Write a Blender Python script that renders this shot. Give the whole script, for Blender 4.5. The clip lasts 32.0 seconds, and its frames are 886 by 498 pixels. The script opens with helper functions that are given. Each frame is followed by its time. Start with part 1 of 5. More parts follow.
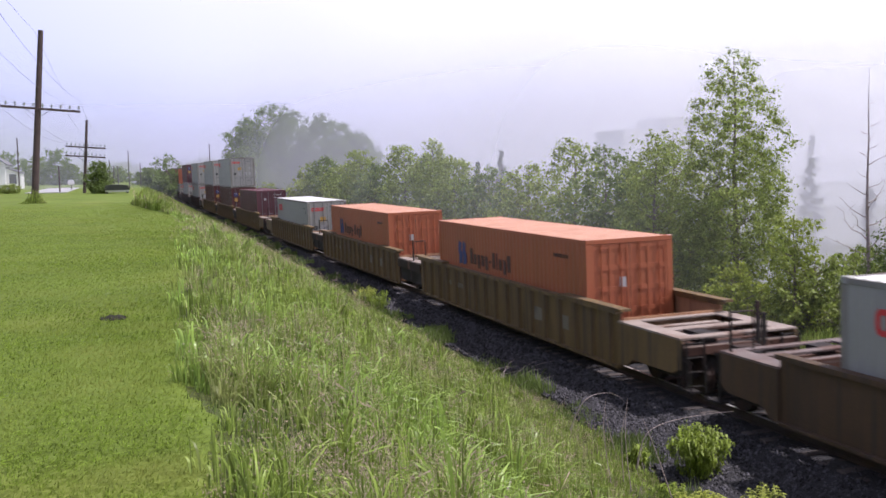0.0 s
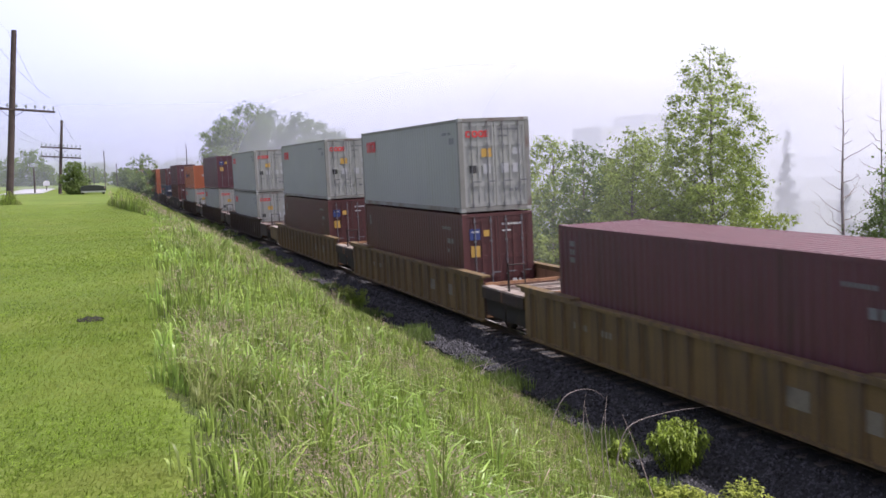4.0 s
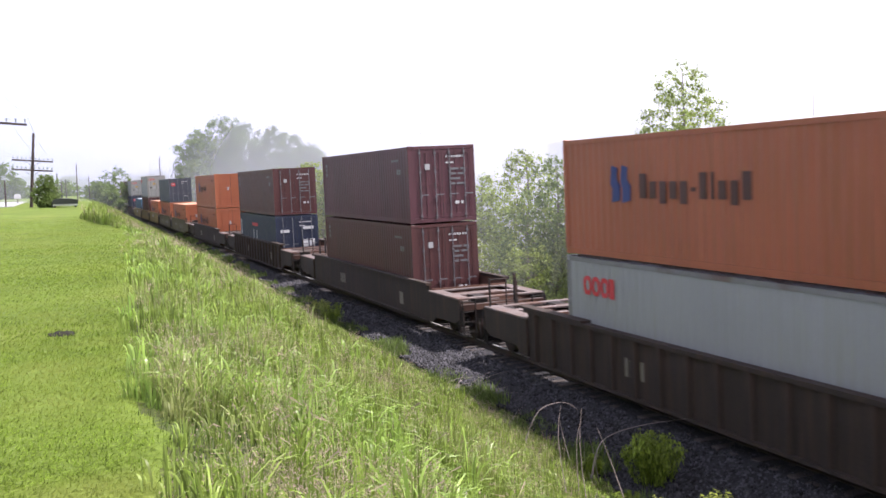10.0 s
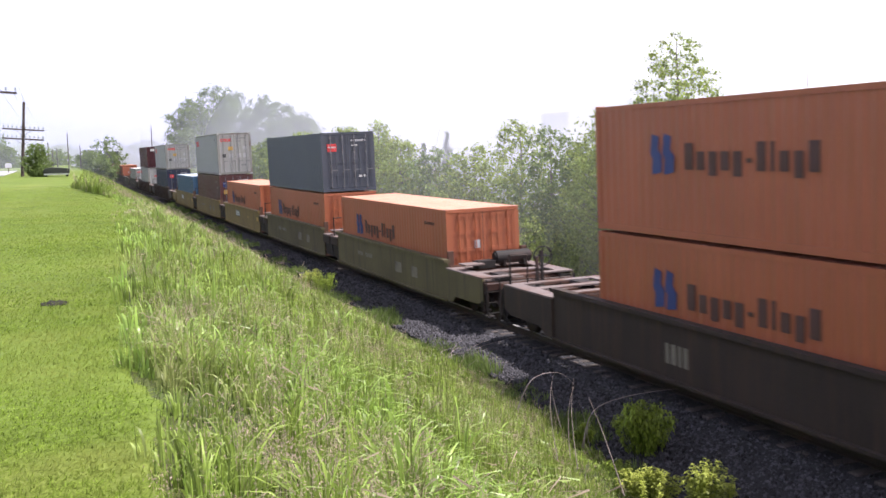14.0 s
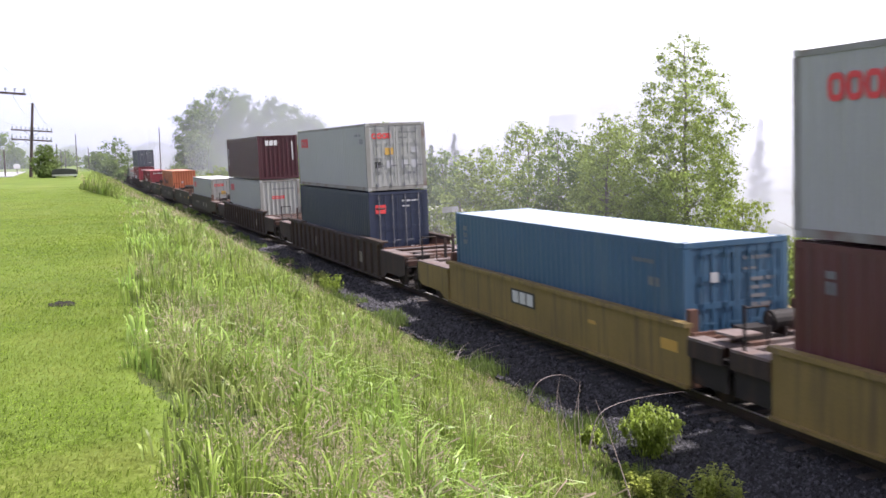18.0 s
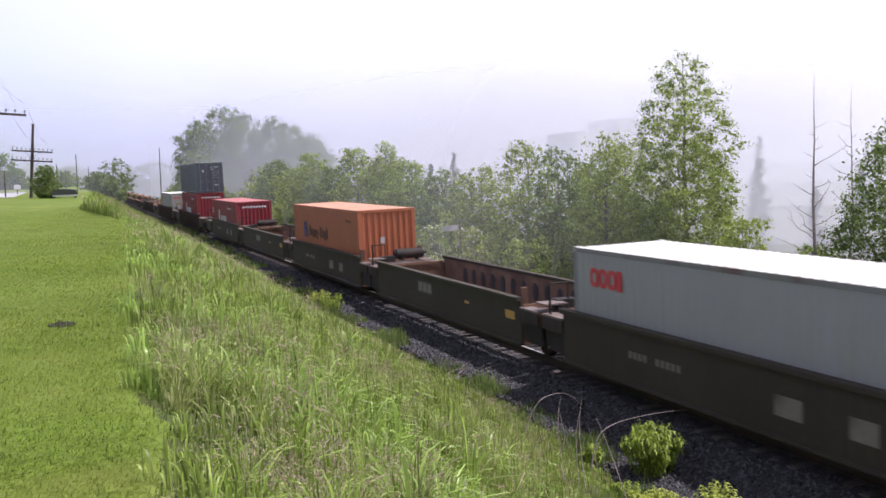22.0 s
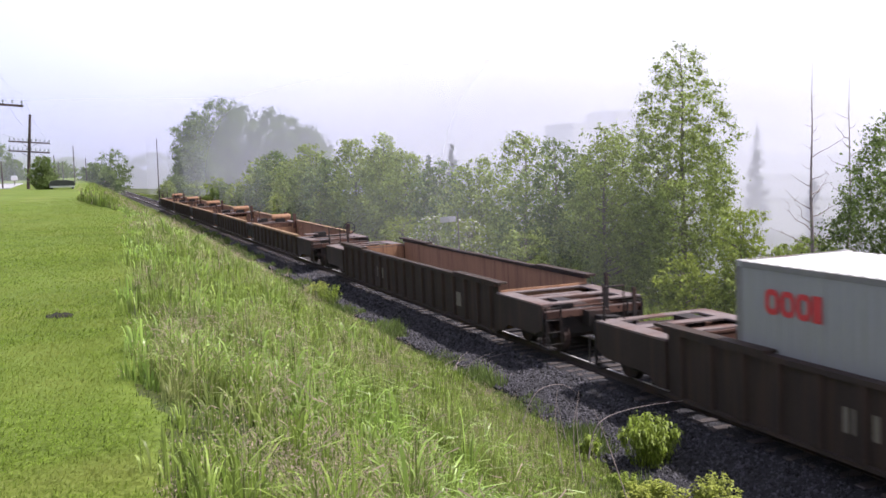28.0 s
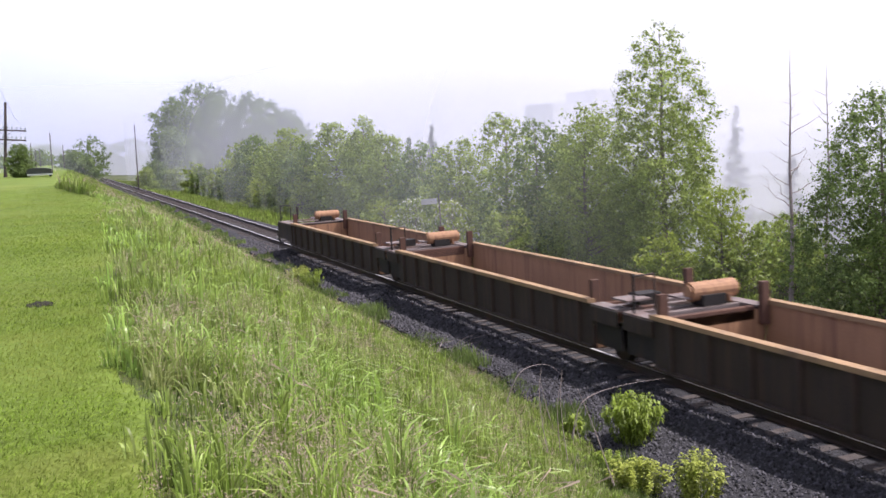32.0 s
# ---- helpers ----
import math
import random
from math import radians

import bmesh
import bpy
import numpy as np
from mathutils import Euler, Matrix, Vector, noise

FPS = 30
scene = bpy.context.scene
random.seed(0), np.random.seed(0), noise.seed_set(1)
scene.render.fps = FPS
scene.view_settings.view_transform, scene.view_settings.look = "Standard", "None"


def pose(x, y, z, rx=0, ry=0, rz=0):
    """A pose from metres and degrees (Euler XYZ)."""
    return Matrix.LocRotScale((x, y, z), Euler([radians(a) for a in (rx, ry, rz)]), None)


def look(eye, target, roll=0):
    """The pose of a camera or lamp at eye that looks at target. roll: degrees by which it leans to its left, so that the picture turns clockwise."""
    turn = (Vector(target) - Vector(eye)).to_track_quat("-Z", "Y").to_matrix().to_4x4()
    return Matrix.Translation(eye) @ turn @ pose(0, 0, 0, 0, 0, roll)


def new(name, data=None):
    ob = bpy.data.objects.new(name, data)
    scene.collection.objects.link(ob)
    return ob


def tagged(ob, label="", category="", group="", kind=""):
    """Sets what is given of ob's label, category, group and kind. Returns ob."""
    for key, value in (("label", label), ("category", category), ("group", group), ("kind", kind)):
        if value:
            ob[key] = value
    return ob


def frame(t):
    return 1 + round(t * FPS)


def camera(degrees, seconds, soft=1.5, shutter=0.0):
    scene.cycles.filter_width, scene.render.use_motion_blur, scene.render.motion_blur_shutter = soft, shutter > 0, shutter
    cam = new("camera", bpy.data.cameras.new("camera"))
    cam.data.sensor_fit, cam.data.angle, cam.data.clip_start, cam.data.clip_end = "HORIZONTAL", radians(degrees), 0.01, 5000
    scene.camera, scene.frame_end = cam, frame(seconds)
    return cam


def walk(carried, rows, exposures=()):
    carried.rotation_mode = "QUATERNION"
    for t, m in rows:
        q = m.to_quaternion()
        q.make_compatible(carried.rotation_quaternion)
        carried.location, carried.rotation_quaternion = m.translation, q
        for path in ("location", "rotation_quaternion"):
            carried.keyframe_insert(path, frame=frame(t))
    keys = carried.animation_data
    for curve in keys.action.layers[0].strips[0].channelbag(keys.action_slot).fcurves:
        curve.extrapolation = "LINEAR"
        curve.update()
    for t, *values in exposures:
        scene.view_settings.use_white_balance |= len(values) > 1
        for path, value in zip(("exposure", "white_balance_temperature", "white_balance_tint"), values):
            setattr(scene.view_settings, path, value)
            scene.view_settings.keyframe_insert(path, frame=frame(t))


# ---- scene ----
# A handheld camera on a grassy bank above a single track; its eye stays in one place and only turns.
EYE = (0.0, 0.0, 4.87)
cam = camera(46.94, 32.0, soft=1.6, shutter=0.2)
TURNS = [  # seconds, tilt, lean, turn
    (0.0, 85.48, -1.19, -17.67), (0.5, 85.82, -1.36, -17.64), (1.0, 85.64, -1.61, -17.57), (1.5, 85.57, -1.62, -18.01),
    (2.0, 84.74, -1.63, -18.02), (2.5, 84.74, -1.76, -18.06), (3.0, 85.15, -1.82, -18.26), (3.5, 85.23, -1.70, -18.55),
    (5.5, 85.89, -1.54, -19.73), (6.0, 85.93, -1.59, -19.92), (6.5, 85.51, -1.65, -19.97), (7.0, 85.11, -1.62, -20.06),
    (7.5, 84.86, -1.61, -20.04), (8.0, 85.21, -1.52, -19.91), (8.5, 85.49, -1.52, -19.76), (9.0, 85.79, -1.57, -19.86),
    (9.5, 85.89, -1.47, -19.85), (10.0, 86.07, -1.51, -20.29), (10.5, 85.31, -1.55, -20.68), (11.0, 84.88, -1.28, -20.32),
    (11.5, 84.58, -1.26, -19.54), (12.0, 85.04, -1.61, -19.80), (12.5, 84.85, -1.73, -20.40), (13.0, 84.85, -1.81, -20.74),
    (13.5, 84.73, -1.86, -20.65), (14.0, 84.39, -1.36, -20.65), (14.5, 84.42, -1.33, -20.65), (16.5, 84.73, -1.16, -20.52),
    (17.0, 84.72, -1.10, -20.59), (17.5, 84.52, -1.23, -20.22), (18.0, 84.51, -1.22, -20.26), (18.5, 84.84, -1.45, -20.20),
    (19.0, 84.83, -1.37, -19.67), (19.5, 85.34, -1.48, -19.69), (20.0, 86.08, -1.36, -19.79), (20.5, 85.99, -1.41, -19.90),
    (21.0, 86.02, -1.37, -20.57), (21.5, 85.78, -1.34, -20.51), (22.0, 85.56, -1.48, -20.28), (22.5, 85.22, -1.71, -20.25),
    (23.0, 85.21, -1.73, -20.29), (23.5, 85.47, -1.71, -20.43), (24.0, 85.57, -1.64, -20.52), (24.5, 85.97, -1.29, -20.77),
    (25.0, 85.61, -1.31, -20.69), (25.5, 85.08, -1.45, -20.70), (26.0, 85.31, -1.48, -20.23), (26.5, 85.36, -1.49, -20.14),
    (28.5, 84.99, -1.54, -20.55), (29.0, 85.03, -1.82, -20.72), (29.5, 84.76, -2.00, -21.06), (30.0, 84.57, -2.15, -21.06),
    (30.5, 83.94, -2.29, -21.20), (31.0, 83.56, -2.26, -21.10), (31.5, 83.97, -2.36, -21.14), (32.0, 84.03, -2.26, -21.39)
]
walk(cam, [(t, pose(*EYE, tilt, 0, turn) @ pose(0, 0, 0, 0, 0, lean)) for t, tilt, lean, turn in TURNS],
     exposures=[(0, 0.0, 6150, 22), (3.5, 0.1, 6150, 21), (5.5, 0.68, 6300, 19), (20.4, 0.66, 6300, 19), (21.1, 0.52, 6250, 19), (22, 0.16, 6200, 20), (25, 0.15, 6200, 20), (26, 0.3, 6200, 20), (29.5, 0.26, 6200, 20), (32, 0.38, 6200, 20)])

# ---- light ----
SUN_EL, SUN_AZ = 62.0, -20.0   # degrees; azimuth from +x towards +y
sun_dir = Vector((math.cos(radians(SUN_EL)) * math.cos(radians(SUN_AZ)), math.cos(radians(SUN_EL)) * math.sin(radians(SUN_AZ)), math.sin(radians(SUN_EL))))
world = bpy.data.worlds.new("sky")
scene.world = world
world.use_nodes = True
wn = world.node_tree.nodes
sky = wn.new("ShaderNodeTexSky")
sky.sky_type, sky.sun_disc = "NISHITA", False
sky.sun_elevation, sky.sun_rotation = radians(SUN_EL), radians(90 - SUN_AZ)
sky.dust_density, sky.air_density, sky.ozone_density = 2.0, 1.0, 1.0
wn["Background"].inputs["Strength"].default_value = 0.05
wl = world.node_tree.links
wl.new(sky.outputs["Color"], wn["Background"].inputs["Color"])
# the morning mist that fills the air: white towards the sun, faintly blue away from it
away, dot, ramp = wn.new("ShaderNodeTexCoord"), wn.new("ShaderNodeVectorMath"), wn.new("ShaderNodeValToRGB")
dot.operation = "DOT_PRODUCT"
dot.inputs[1].default_value = (0.434, -0.133, 0.891)
wl.new(away.outputs["Generated"], dot.inputs[0])
toward = wn.new("ShaderNodeMapRange")
toward.inputs[1].default_value, toward.inputs[2].default_value = -1.0, 1.0
wl.new(dot.outputs["Value"], toward.inputs[0])
wl.new(toward.outputs[0], ramp.inputs["Fac"])
stops = ramp.color_ramp.elements
stops[0].position, stops[0].color = 0.05, (0.08, 0.09, 0.11, 1)
stops[1].position, stops[1].color = 0.78, (1.0, 0.98, 1.0, 1)
for at, colour in ((0.3, (0.14, 0.15, 0.19, 1)), (0.41, (0.4, 0.43, 0.66, 1)), (0.47, (0.54, 0.56, 0.84, 1)), (0.54, (0.76, 0.75, 0.97, 1)), (0.6, (0.98, 0.96, 1.0, 1))):
    stops.new(at).color = colour
mist_air, both = wn.new("ShaderNodeBackground"), wn.new("ShaderNodeAddShader")
# the mist lies low: it thins out overhead
height, thin = wn.new("ShaderNodeSeparateXYZ"), wn.new("ShaderNodeMapRange")
wl.new(away.outputs["Generated"], height.inputs[0])
wl.new(height.outputs[2], thin.inputs[0])
thin.interpolation_type = "SMOOTHSTEP"
thin.inputs[1].default_value, thin.inputs[2].default_value, thin.inputs[3].default_value, thin.inputs[4].default_value = 0.22, 0.62, 1.13, 0.28
wl.new(thin.outputs[0], mist_air.inputs["Strength"])
wl.new(ramp.outputs["Color"], mist_air.inputs["Color"])
wl.new(wn["Background"].outputs[0], both.inputs[0])
wl.new(mist_air.outputs[0], both.inputs[1])
wl.new(both.outputs[0], wn["World Output"].inputs["Surface"])
lamp = bpy.data.lights.new("sun", "SUN")
lamp.energy, lamp.angle, lamp.color = 5.0, radians(1.5), (1.0, 0.95, 0.88)
sun = new("sun", lamp)
sun.matrix_world = look(sun_dir * 60, (0, 0, 0))


# ---- materials ----
def mat(name, colour, rough=0.8, metal=0.0, var=0.25, scale=2.0, fine=30.0, bump=0.0, dirt=None, dirt_amount=0.0, dirt_scale=1.2, streak=False, translucent=0.0, spec=0.5, island=0.0):
    """A surface of one colour with broad and fine variation, dirt with a shape of its own, and relief."""
    m = bpy.data.materials.new(name)
    m.use_nodes = True
    nt = m.node_tree
    n, l = nt.nodes, nt.links
    b = n["Principled BSDF"]
    b.inputs["Roughness"].default_value, b.inputs["Metallic"].default_value = rough, metal
    b.inputs["Specular IOR Level"].default_value = spec
    tex = n.new("ShaderNodeTexCoord")
    big, small = n.new("ShaderNodeTexNoise"), n.new("ShaderNodeTexNoise")
    for node, sc, det in ((big, scale, 4), (small, fine, 3)):
        node.inputs["Scale"].default_value, node.inputs["Detail"].default_value = sc, det
        l.new(tex.outputs["Object"], node.inputs["Vector"])
    add = n.new("ShaderNodeMath")
    add.operation = "ADD"
    l.new(big.outputs["Fac"], add.inputs[0])
    l.new(small.outputs["Fac"], add.inputs[1])
    ramp = n.new("ShaderNodeMapRange")
    ramp.inputs[1].default_value, ramp.inputs[2].default_value = 0.65, 1.35
    ramp.inputs[3].default_value, ramp.inputs[4].default_value = 1 - var, 1 + var
    l.new(add.outputs[0], ramp.inputs[0])
    val = ramp.outputs[0]
    if island:
        geo, mr, mul = n.new("ShaderNodeNewGeometry"), n.new("ShaderNodeMapRange"), n.new("ShaderNodeMath")
        mr.inputs[3].default_value, mr.inputs[4].default_value = 1 - island, 1 + island
        l.new(geo.outputs["Random Per Island"], mr.inputs[0])
        mul.operation = "MULTIPLY"
        l.new(val, mul.inputs[0])
        l.new(mr.outputs[0], mul.inputs[1])
        val = mul.outputs[0]
    sc = n.new("ShaderNodeVectorMath")
    sc.operation = "SCALE"
    sc.inputs[0].default_value = colour
    l.new(val, sc.inputs["Scale"])
    out = sc.outputs[0]
    if dirt:
        dn, dr, mix = n.new("ShaderNodeTexNoise"), n.new("ShaderNodeMapRange"), n.new("ShaderNodeMix")
        dn.inputs["Scale"].default_value, dn.inputs["Detail"].default_value = dirt_scale, 6
        if streak:
            mp = n.new("ShaderNodeMapping")
            mp.inputs["Scale"].default_value = (6.0, 6.0, 0.35)
            l.new(tex.outputs["Object"], mp.inputs["Vector"])
            l.new(mp.outputs[0], dn.inputs["Vector"])
        else:
            l.new(tex.outputs["Object"], dn.inputs["Vector"])
        dr.inputs[1].default_value, dr.inputs[2].default_value = 0.62 - 0.35 * dirt_amount, 0.8 - 0.2 * dirt_amount
        l.new(dn.outputs["Fac"], dr.inputs[0])
        mix.data_type = "RGBA"
        mix.inputs["B"].default_value = (*dirt, 1)
        l.new(dr.outputs[0], mix.inputs["Factor"])
        l.new(out, mix.inputs["A"])
        out = mix.outputs["Result"]
    l.new(out, b.inputs["Base Color"])
    if bump:
        bp = n.new("ShaderNodeBump")
        bp.inputs["Strength"].default_value, bp.inputs["Distance"].default_value = bump, 0.02
        l.new(small.outputs["Fac"], bp.inputs["Height"])
        l.new(bp.outputs[0], b.inputs["Normal"])
    if translucent:
        tr, mx = n.new("ShaderNodeBsdfTranslucent"), n.new("ShaderNodeMixShader")
        mx.inputs[0].default_value = translucent
        l.new(out, tr.inputs["Color"])
        l.new(b.outputs[0], mx.inputs[1])
        l.new(tr.outputs[0], mx.inputs[2])
        l.new(mx.outputs[0], n["Material Output"].inputs[0])
    return m


RUST, GRIME = (0.12, 0.055, 0.035), (0.09, 0.075, 0.06)
M = {
    "orange": mat("orange_paint", (0.37, 0.105, 0.045), 0.5, var=0.12, scale=0.6, dirt=(0.31, 0.1, 0.038), dirt_amount=0.4, streak=True),
    "white": mat("pale_grey_paint", (0.315, 0.318, 0.298), 0.5, var=0.08, scale=0.5, dirt=(0.3, 0.305, 0.26), dirt_amount=0.3, streak=True),
    "maroon": mat("maroon_paint", (0.098, 0.03, 0.04), 0.5, var=0.14, scale=0.6, dirt=(0.05, 0.019, 0.022), dirt_amount=0.35, streak=True),
    "brown": mat("red_brown_paint", (0.085, 0.024, 0.023), 0.5, var=0.14, scale=0.6, dirt=(0.052, 0.019, 0.018), dirt_amount=0.35, streak=True),
    "navy": mat("navy_blue_paint", (0.013, 0.021, 0.05), 0.5, var=0.15, scale=0.6, dirt=(0.04, 0.045, 0.06), dirt_amount=0.25, streak=True),
    "charcoal": mat("dark_slate_paint", (0.056, 0.064, 0.084), 0.5, var=0.15, scale=0.6, dirt=(0.075, 0.078, 0.09), dirt_amount=0.25, streak=True),
    "teal": mat("blue_paint", (0.032, 0.09, 0.16), 0.5, var=0.1, scale=0.6, dirt=(0.07, 0.12, 0.17), dirt_amount=0.3, streak=True),
    "red": mat("red_paint", (0.195, 0.013, 0.021), 0.5, var=0.12, scale=0.6, dirt=(0.13, 0.014, 0.018), dirt_amount=0.3, streak=True),
    "rod": mat("galvanised_rod_steel", (0.17, 0.17, 0.18), 0.5, 0.2, var=0.15, dirt=RUST, dirt_amount=0.2),
    "orange_roof": mat("faded_sunlit_orange_roof", (0.52, 0.27, 0.18), 0.55, var=0.15, scale=0.8, dirt=(0.4, 0.19, 0.12), dirt_amount=0.35),
    "white_roof": mat("chalky_sunlit_white_roof", (0.62, 0.63, 0.62), 0.6, var=0.1, scale=0.8, dirt=(0.45, 0.45, 0.43), dirt_amount=0.3),
    "white_frame": mat("worn_grey_frame_paint", (0.21, 0.205, 0.185), 0.6, var=0.15, dirt=RUST, dirt_amount=0.3),
    "wine": mat("wine_red_paint", (0.052, 0.008, 0.013), 0.5, var=0.14, scale=0.6, dirt=(0.04, 0.01, 0.013), dirt_amount=0.35, streak=True),
    "teal_roof": mat("faded_sunlit_blue_roof", (0.42, 0.48, 0.55), 0.55, var=0.12, scale=0.8, dirt=(0.3, 0.36, 0.43), dirt_amount=0.35),
    "red_roof": mat("faded_sunlit_red_roof", (0.42, 0.15, 0.15), 0.55, var=0.15, scale=0.8, dirt=(0.3, 0.1, 0.1), dirt_amount=0.35),
    "worn_well": mat("worn_tan_and_rust_paint", (0.2, 0.11, 0.07), 0.8, var=0.3, scale=1.0, dirt=(0.1, 0.05, 0.035), dirt_amount=0.45, bump=0.2),
    "deck_pale": mat("pale_worn_deck_steel", (0.3, 0.245, 0.21), 0.7, var=0.3, scale=1.5, dirt=(0.16, 0.09, 0.06), dirt_amount=0.4, bump=0.2),
    "herb": mat("fresh_herb_leaves", (0.24, 0.32, 0.045), 0.5, var=0.25, scale=2.0, fine=8, translucent=0.4, island=0.4, spec=0.3),
    "herb_pale": mat("pale_yellow_green_leaves", (0.37, 0.42, 0.085), 0.5, var=0.25, scale=2.0, fine=8, translucent=0.4, island=0.35, spec=0.35),
    "gallery": mat("grey_steel", (0.4, 0.4, 0.41), 0.5, var=0.12),
    "car_yellow": mat("weathered_yellow_paint", (0.165, 0.105, 0.04), 0.75, var=0.25, scale=0.8, dirt=(0.07, 0.052, 0.036), dirt_amount=0.5, streak=True, bump=0.15),
    "car_mustard": mat("weathered_mustard_paint", (0.215, 0.15, 0.045), 0.7, var=0.2, scale=0.8, dirt=(0.12, 0.085, 0.04), dirt_amount=0.4, streak=True, bump=0.15),
    "car_rust": mat("weathered_brown_paint", (0.085, 0.05, 0.025), 0.8, var=0.25, scale=0.8, dirt=(0.05, 0.034, 0.024), dirt_amount=0.5, streak=True, bump=0.2),
    "car_moss": mat("faded_yellow_green_paint", (0.125, 0.105, 0.045), 0.8, var=0.25, scale=0.8, dirt=(0.075, 0.062, 0.036), dirt_amount=0.45, streak=True, bump=0.2),
    "tan_edge": mat("worn_tan_edge", (0.3, 0.19, 0.1), 0.8, var=0.25, dirt=(0.16, 0.1, 0.06), dirt_amount=0.4),
    "car_tan": mat("tan_paint", (0.37, 0.2, 0.105), 0.75, var=0.2, scale=0.8, dirt=(0.2, 0.1, 0.06), dirt_amount=0.4, streak=True, bump=0.15),
    "car_brown": mat("grimy_brown_paint", (0.035, 0.024, 0.018), 0.85, var=0.35, scale=0.8, dirt=(0.06, 0.034, 0.022), dirt_amount=0.45, streak=True, bump=0.2),
    "car_olive": mat("grimy_olive_paint", (0.042, 0.033, 0.019), 0.8, var=0.3, scale=0.8, dirt=(0.035, 0.028, 0.022), dirt_amount=0.45, streak=True, bump=0.2),
    "rusty_well": mat("rust_brown_paint", (0.115, 0.055, 0.036), 0.85, var=0.3, scale=1.0, dirt=(0.07, 0.035, 0.025), dirt_amount=0.5, bump=0.2),
    "deck": mat("worn_deck_steel", (0.17, 0.135, 0.125), 0.7, var=0.3, scale=1.5, dirt=RUST, dirt_amount=0.45, bump=0.2),
    "iron": mat("dark_cast_iron", (0.02, 0.0165, 0.0155), 0.75, 0.2, var=0.3, dirt=(0.07, 0.035, 0.025), dirt_amount=0.3),
    "rail": mat("rail_steel", (0.05, 0.037, 0.032), 0.7, 0.3, var=0.25, dirt=(0.08, 0.045, 0.03), dirt_amount=0.3),
    "railtop": mat("polished_rail_head", (0.72, 0.7, 0.69), 0.42, 0.6, var=0.1),
    "tie": mat("weathered_tie_wood", (0.075, 0.062, 0.058), 0.95, var=0.45, scale=3, fine=40, bump=0.5, dirt=(0.05, 0.042, 0.038), dirt_amount=0.45),
    "ballast": mat("crushed_stone", (0.024, 0.0235, 0.0275), 0.95, var=0.5, scale=3, fine=45, bump=1.0),
    "stone": mat("grey_stone", (0.05, 0.0485, 0.056), 0.9, var=0.3, scale=4, fine=30, island=0.85),
    "turf": mat("lawn_turf", (0.12, 0.172, 0.028), 1.0, var=0.3, scale=0.4, fine=25, bump=0.4, dirt=(0.18, 0.215, 0.045), dirt_amount=0.3, dirt_scale=0.3, spec=0.2),
    "canvas": mat("dark_canvas", (0.03, 0.035, 0.03), 0.9, var=0.3, scale=2),
    "concrete": mat("pale_concrete", (0.35, 0.35, 0.37), 0.95, var=0.15, scale=0.3),
    "soil": mat("grassy_soil", (0.045, 0.06, 0.014), 1.0, var=0.45, scale=0.6, fine=40, bump=0.8, dirt=(0.085, 0.09, 0.02), dirt_amount=0.3, dirt_scale=0.5),
    "lawn": mat("mown_grass", (0.185, 0.265, 0.036), 0.9, var=0.25, scale=0.45, fine=6, bump=0.2, dirt=(0.26, 0.3, 0.07), dirt_amount=0.45, dirt_scale=0.8, translucent=0.5, island=0.6, spec=0.2),
    "grass": mat("tall_grass", (0.24, 0.325, 0.06), 0.5, var=0.3, scale=0.5, fine=3, dirt=(0.33, 0.36, 0.13), dirt_amount=0.3, dirt_scale=0.6, translucent=0.38, island=0.55, spec=0.5),
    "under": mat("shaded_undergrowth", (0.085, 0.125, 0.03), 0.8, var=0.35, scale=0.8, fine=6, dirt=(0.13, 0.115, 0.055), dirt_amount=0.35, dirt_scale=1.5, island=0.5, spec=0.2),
    "reed": mat("broad_leaf_grass", (0.3, 0.43, 0.09), 0.38, var=0.25, scale=0.7, fine=3, translucent=0.4, island=0.45, spec=0.6),
    "straw": mat("seeding_grass_heads", (0.56, 0.43, 0.34), 0.9, var=0.2, translucent=0.5, island=0.3, spec=0.2),
    "leaf": mat("birch_leaves", (0.265, 0.335, 0.075), 0.55, var=0.3, scale=0.4, fine=4, translucent=0.45, island=0.45, spec=0.3),
    "leaf_dark": mat("dark_leaves", (0.165, 0.23, 0.065), 0.55, var=0.3, scale=0.4, fine=4, translucent=0.45, island=0.4, spec=0.3),
    "leaf_young": mat("young_yellow_green_leaves", (0.3, 0.37, 0.06), 0.55, var=0.3, scale=0.6, fine=5, translucent=0.5, island=0.35, spec=0.3),
    "needle": mat("hazy_conifer_needles", (0.08, 0.11, 0.07), 0.8, var=0.3, scale=0.5, translucent=0.2, island=0.3),
    "blossom": mat("white_blossom", (0.6, 0.6, 0.5), 0.8, var=0.15, translucent=0.3, island=0.2),
    "earth": mat("dark_hollow_earth", (0.02, 0.018, 0.011), 1.0, var=0.5, scale=8, fine=40, bump=0.8),
    "bark": mat("grey_bark", (0.16, 0.13, 0.115), 0.95, var=0.4, scale=2, fine=25, bump=0.6),
    "deadwood": mat("bleached_dead_wood", (0.3, 0.25, 0.24), 0.95, var=0.3, scale=2, fine=25, bump=0.5),
    "pole": mat("creosoted_pole_wood", (0.07, 0.05, 0.047), 0.9, var=0.35, scale=1.5, fine=20, bump=0.4),
    "wire": mat("dull_wire", (0.25, 0.24, 0.26), 0.5, 0.5, var=0.1),
    "glassy": mat("insulator_glass", (0.2, 0.22, 0.2), 0.25, var=0.1),
    "redmark": mat("red_marking", (0.6, 0.05, 0.05), 0.6, var=0.08),
    "bluemark": mat("blue_marking", (0.03, 0.05, 0.17), 0.6, var=0.1),
    "darkmark": mat("dark_marking", (0.085, 0.04, 0.032), 0.7, var=0.15),
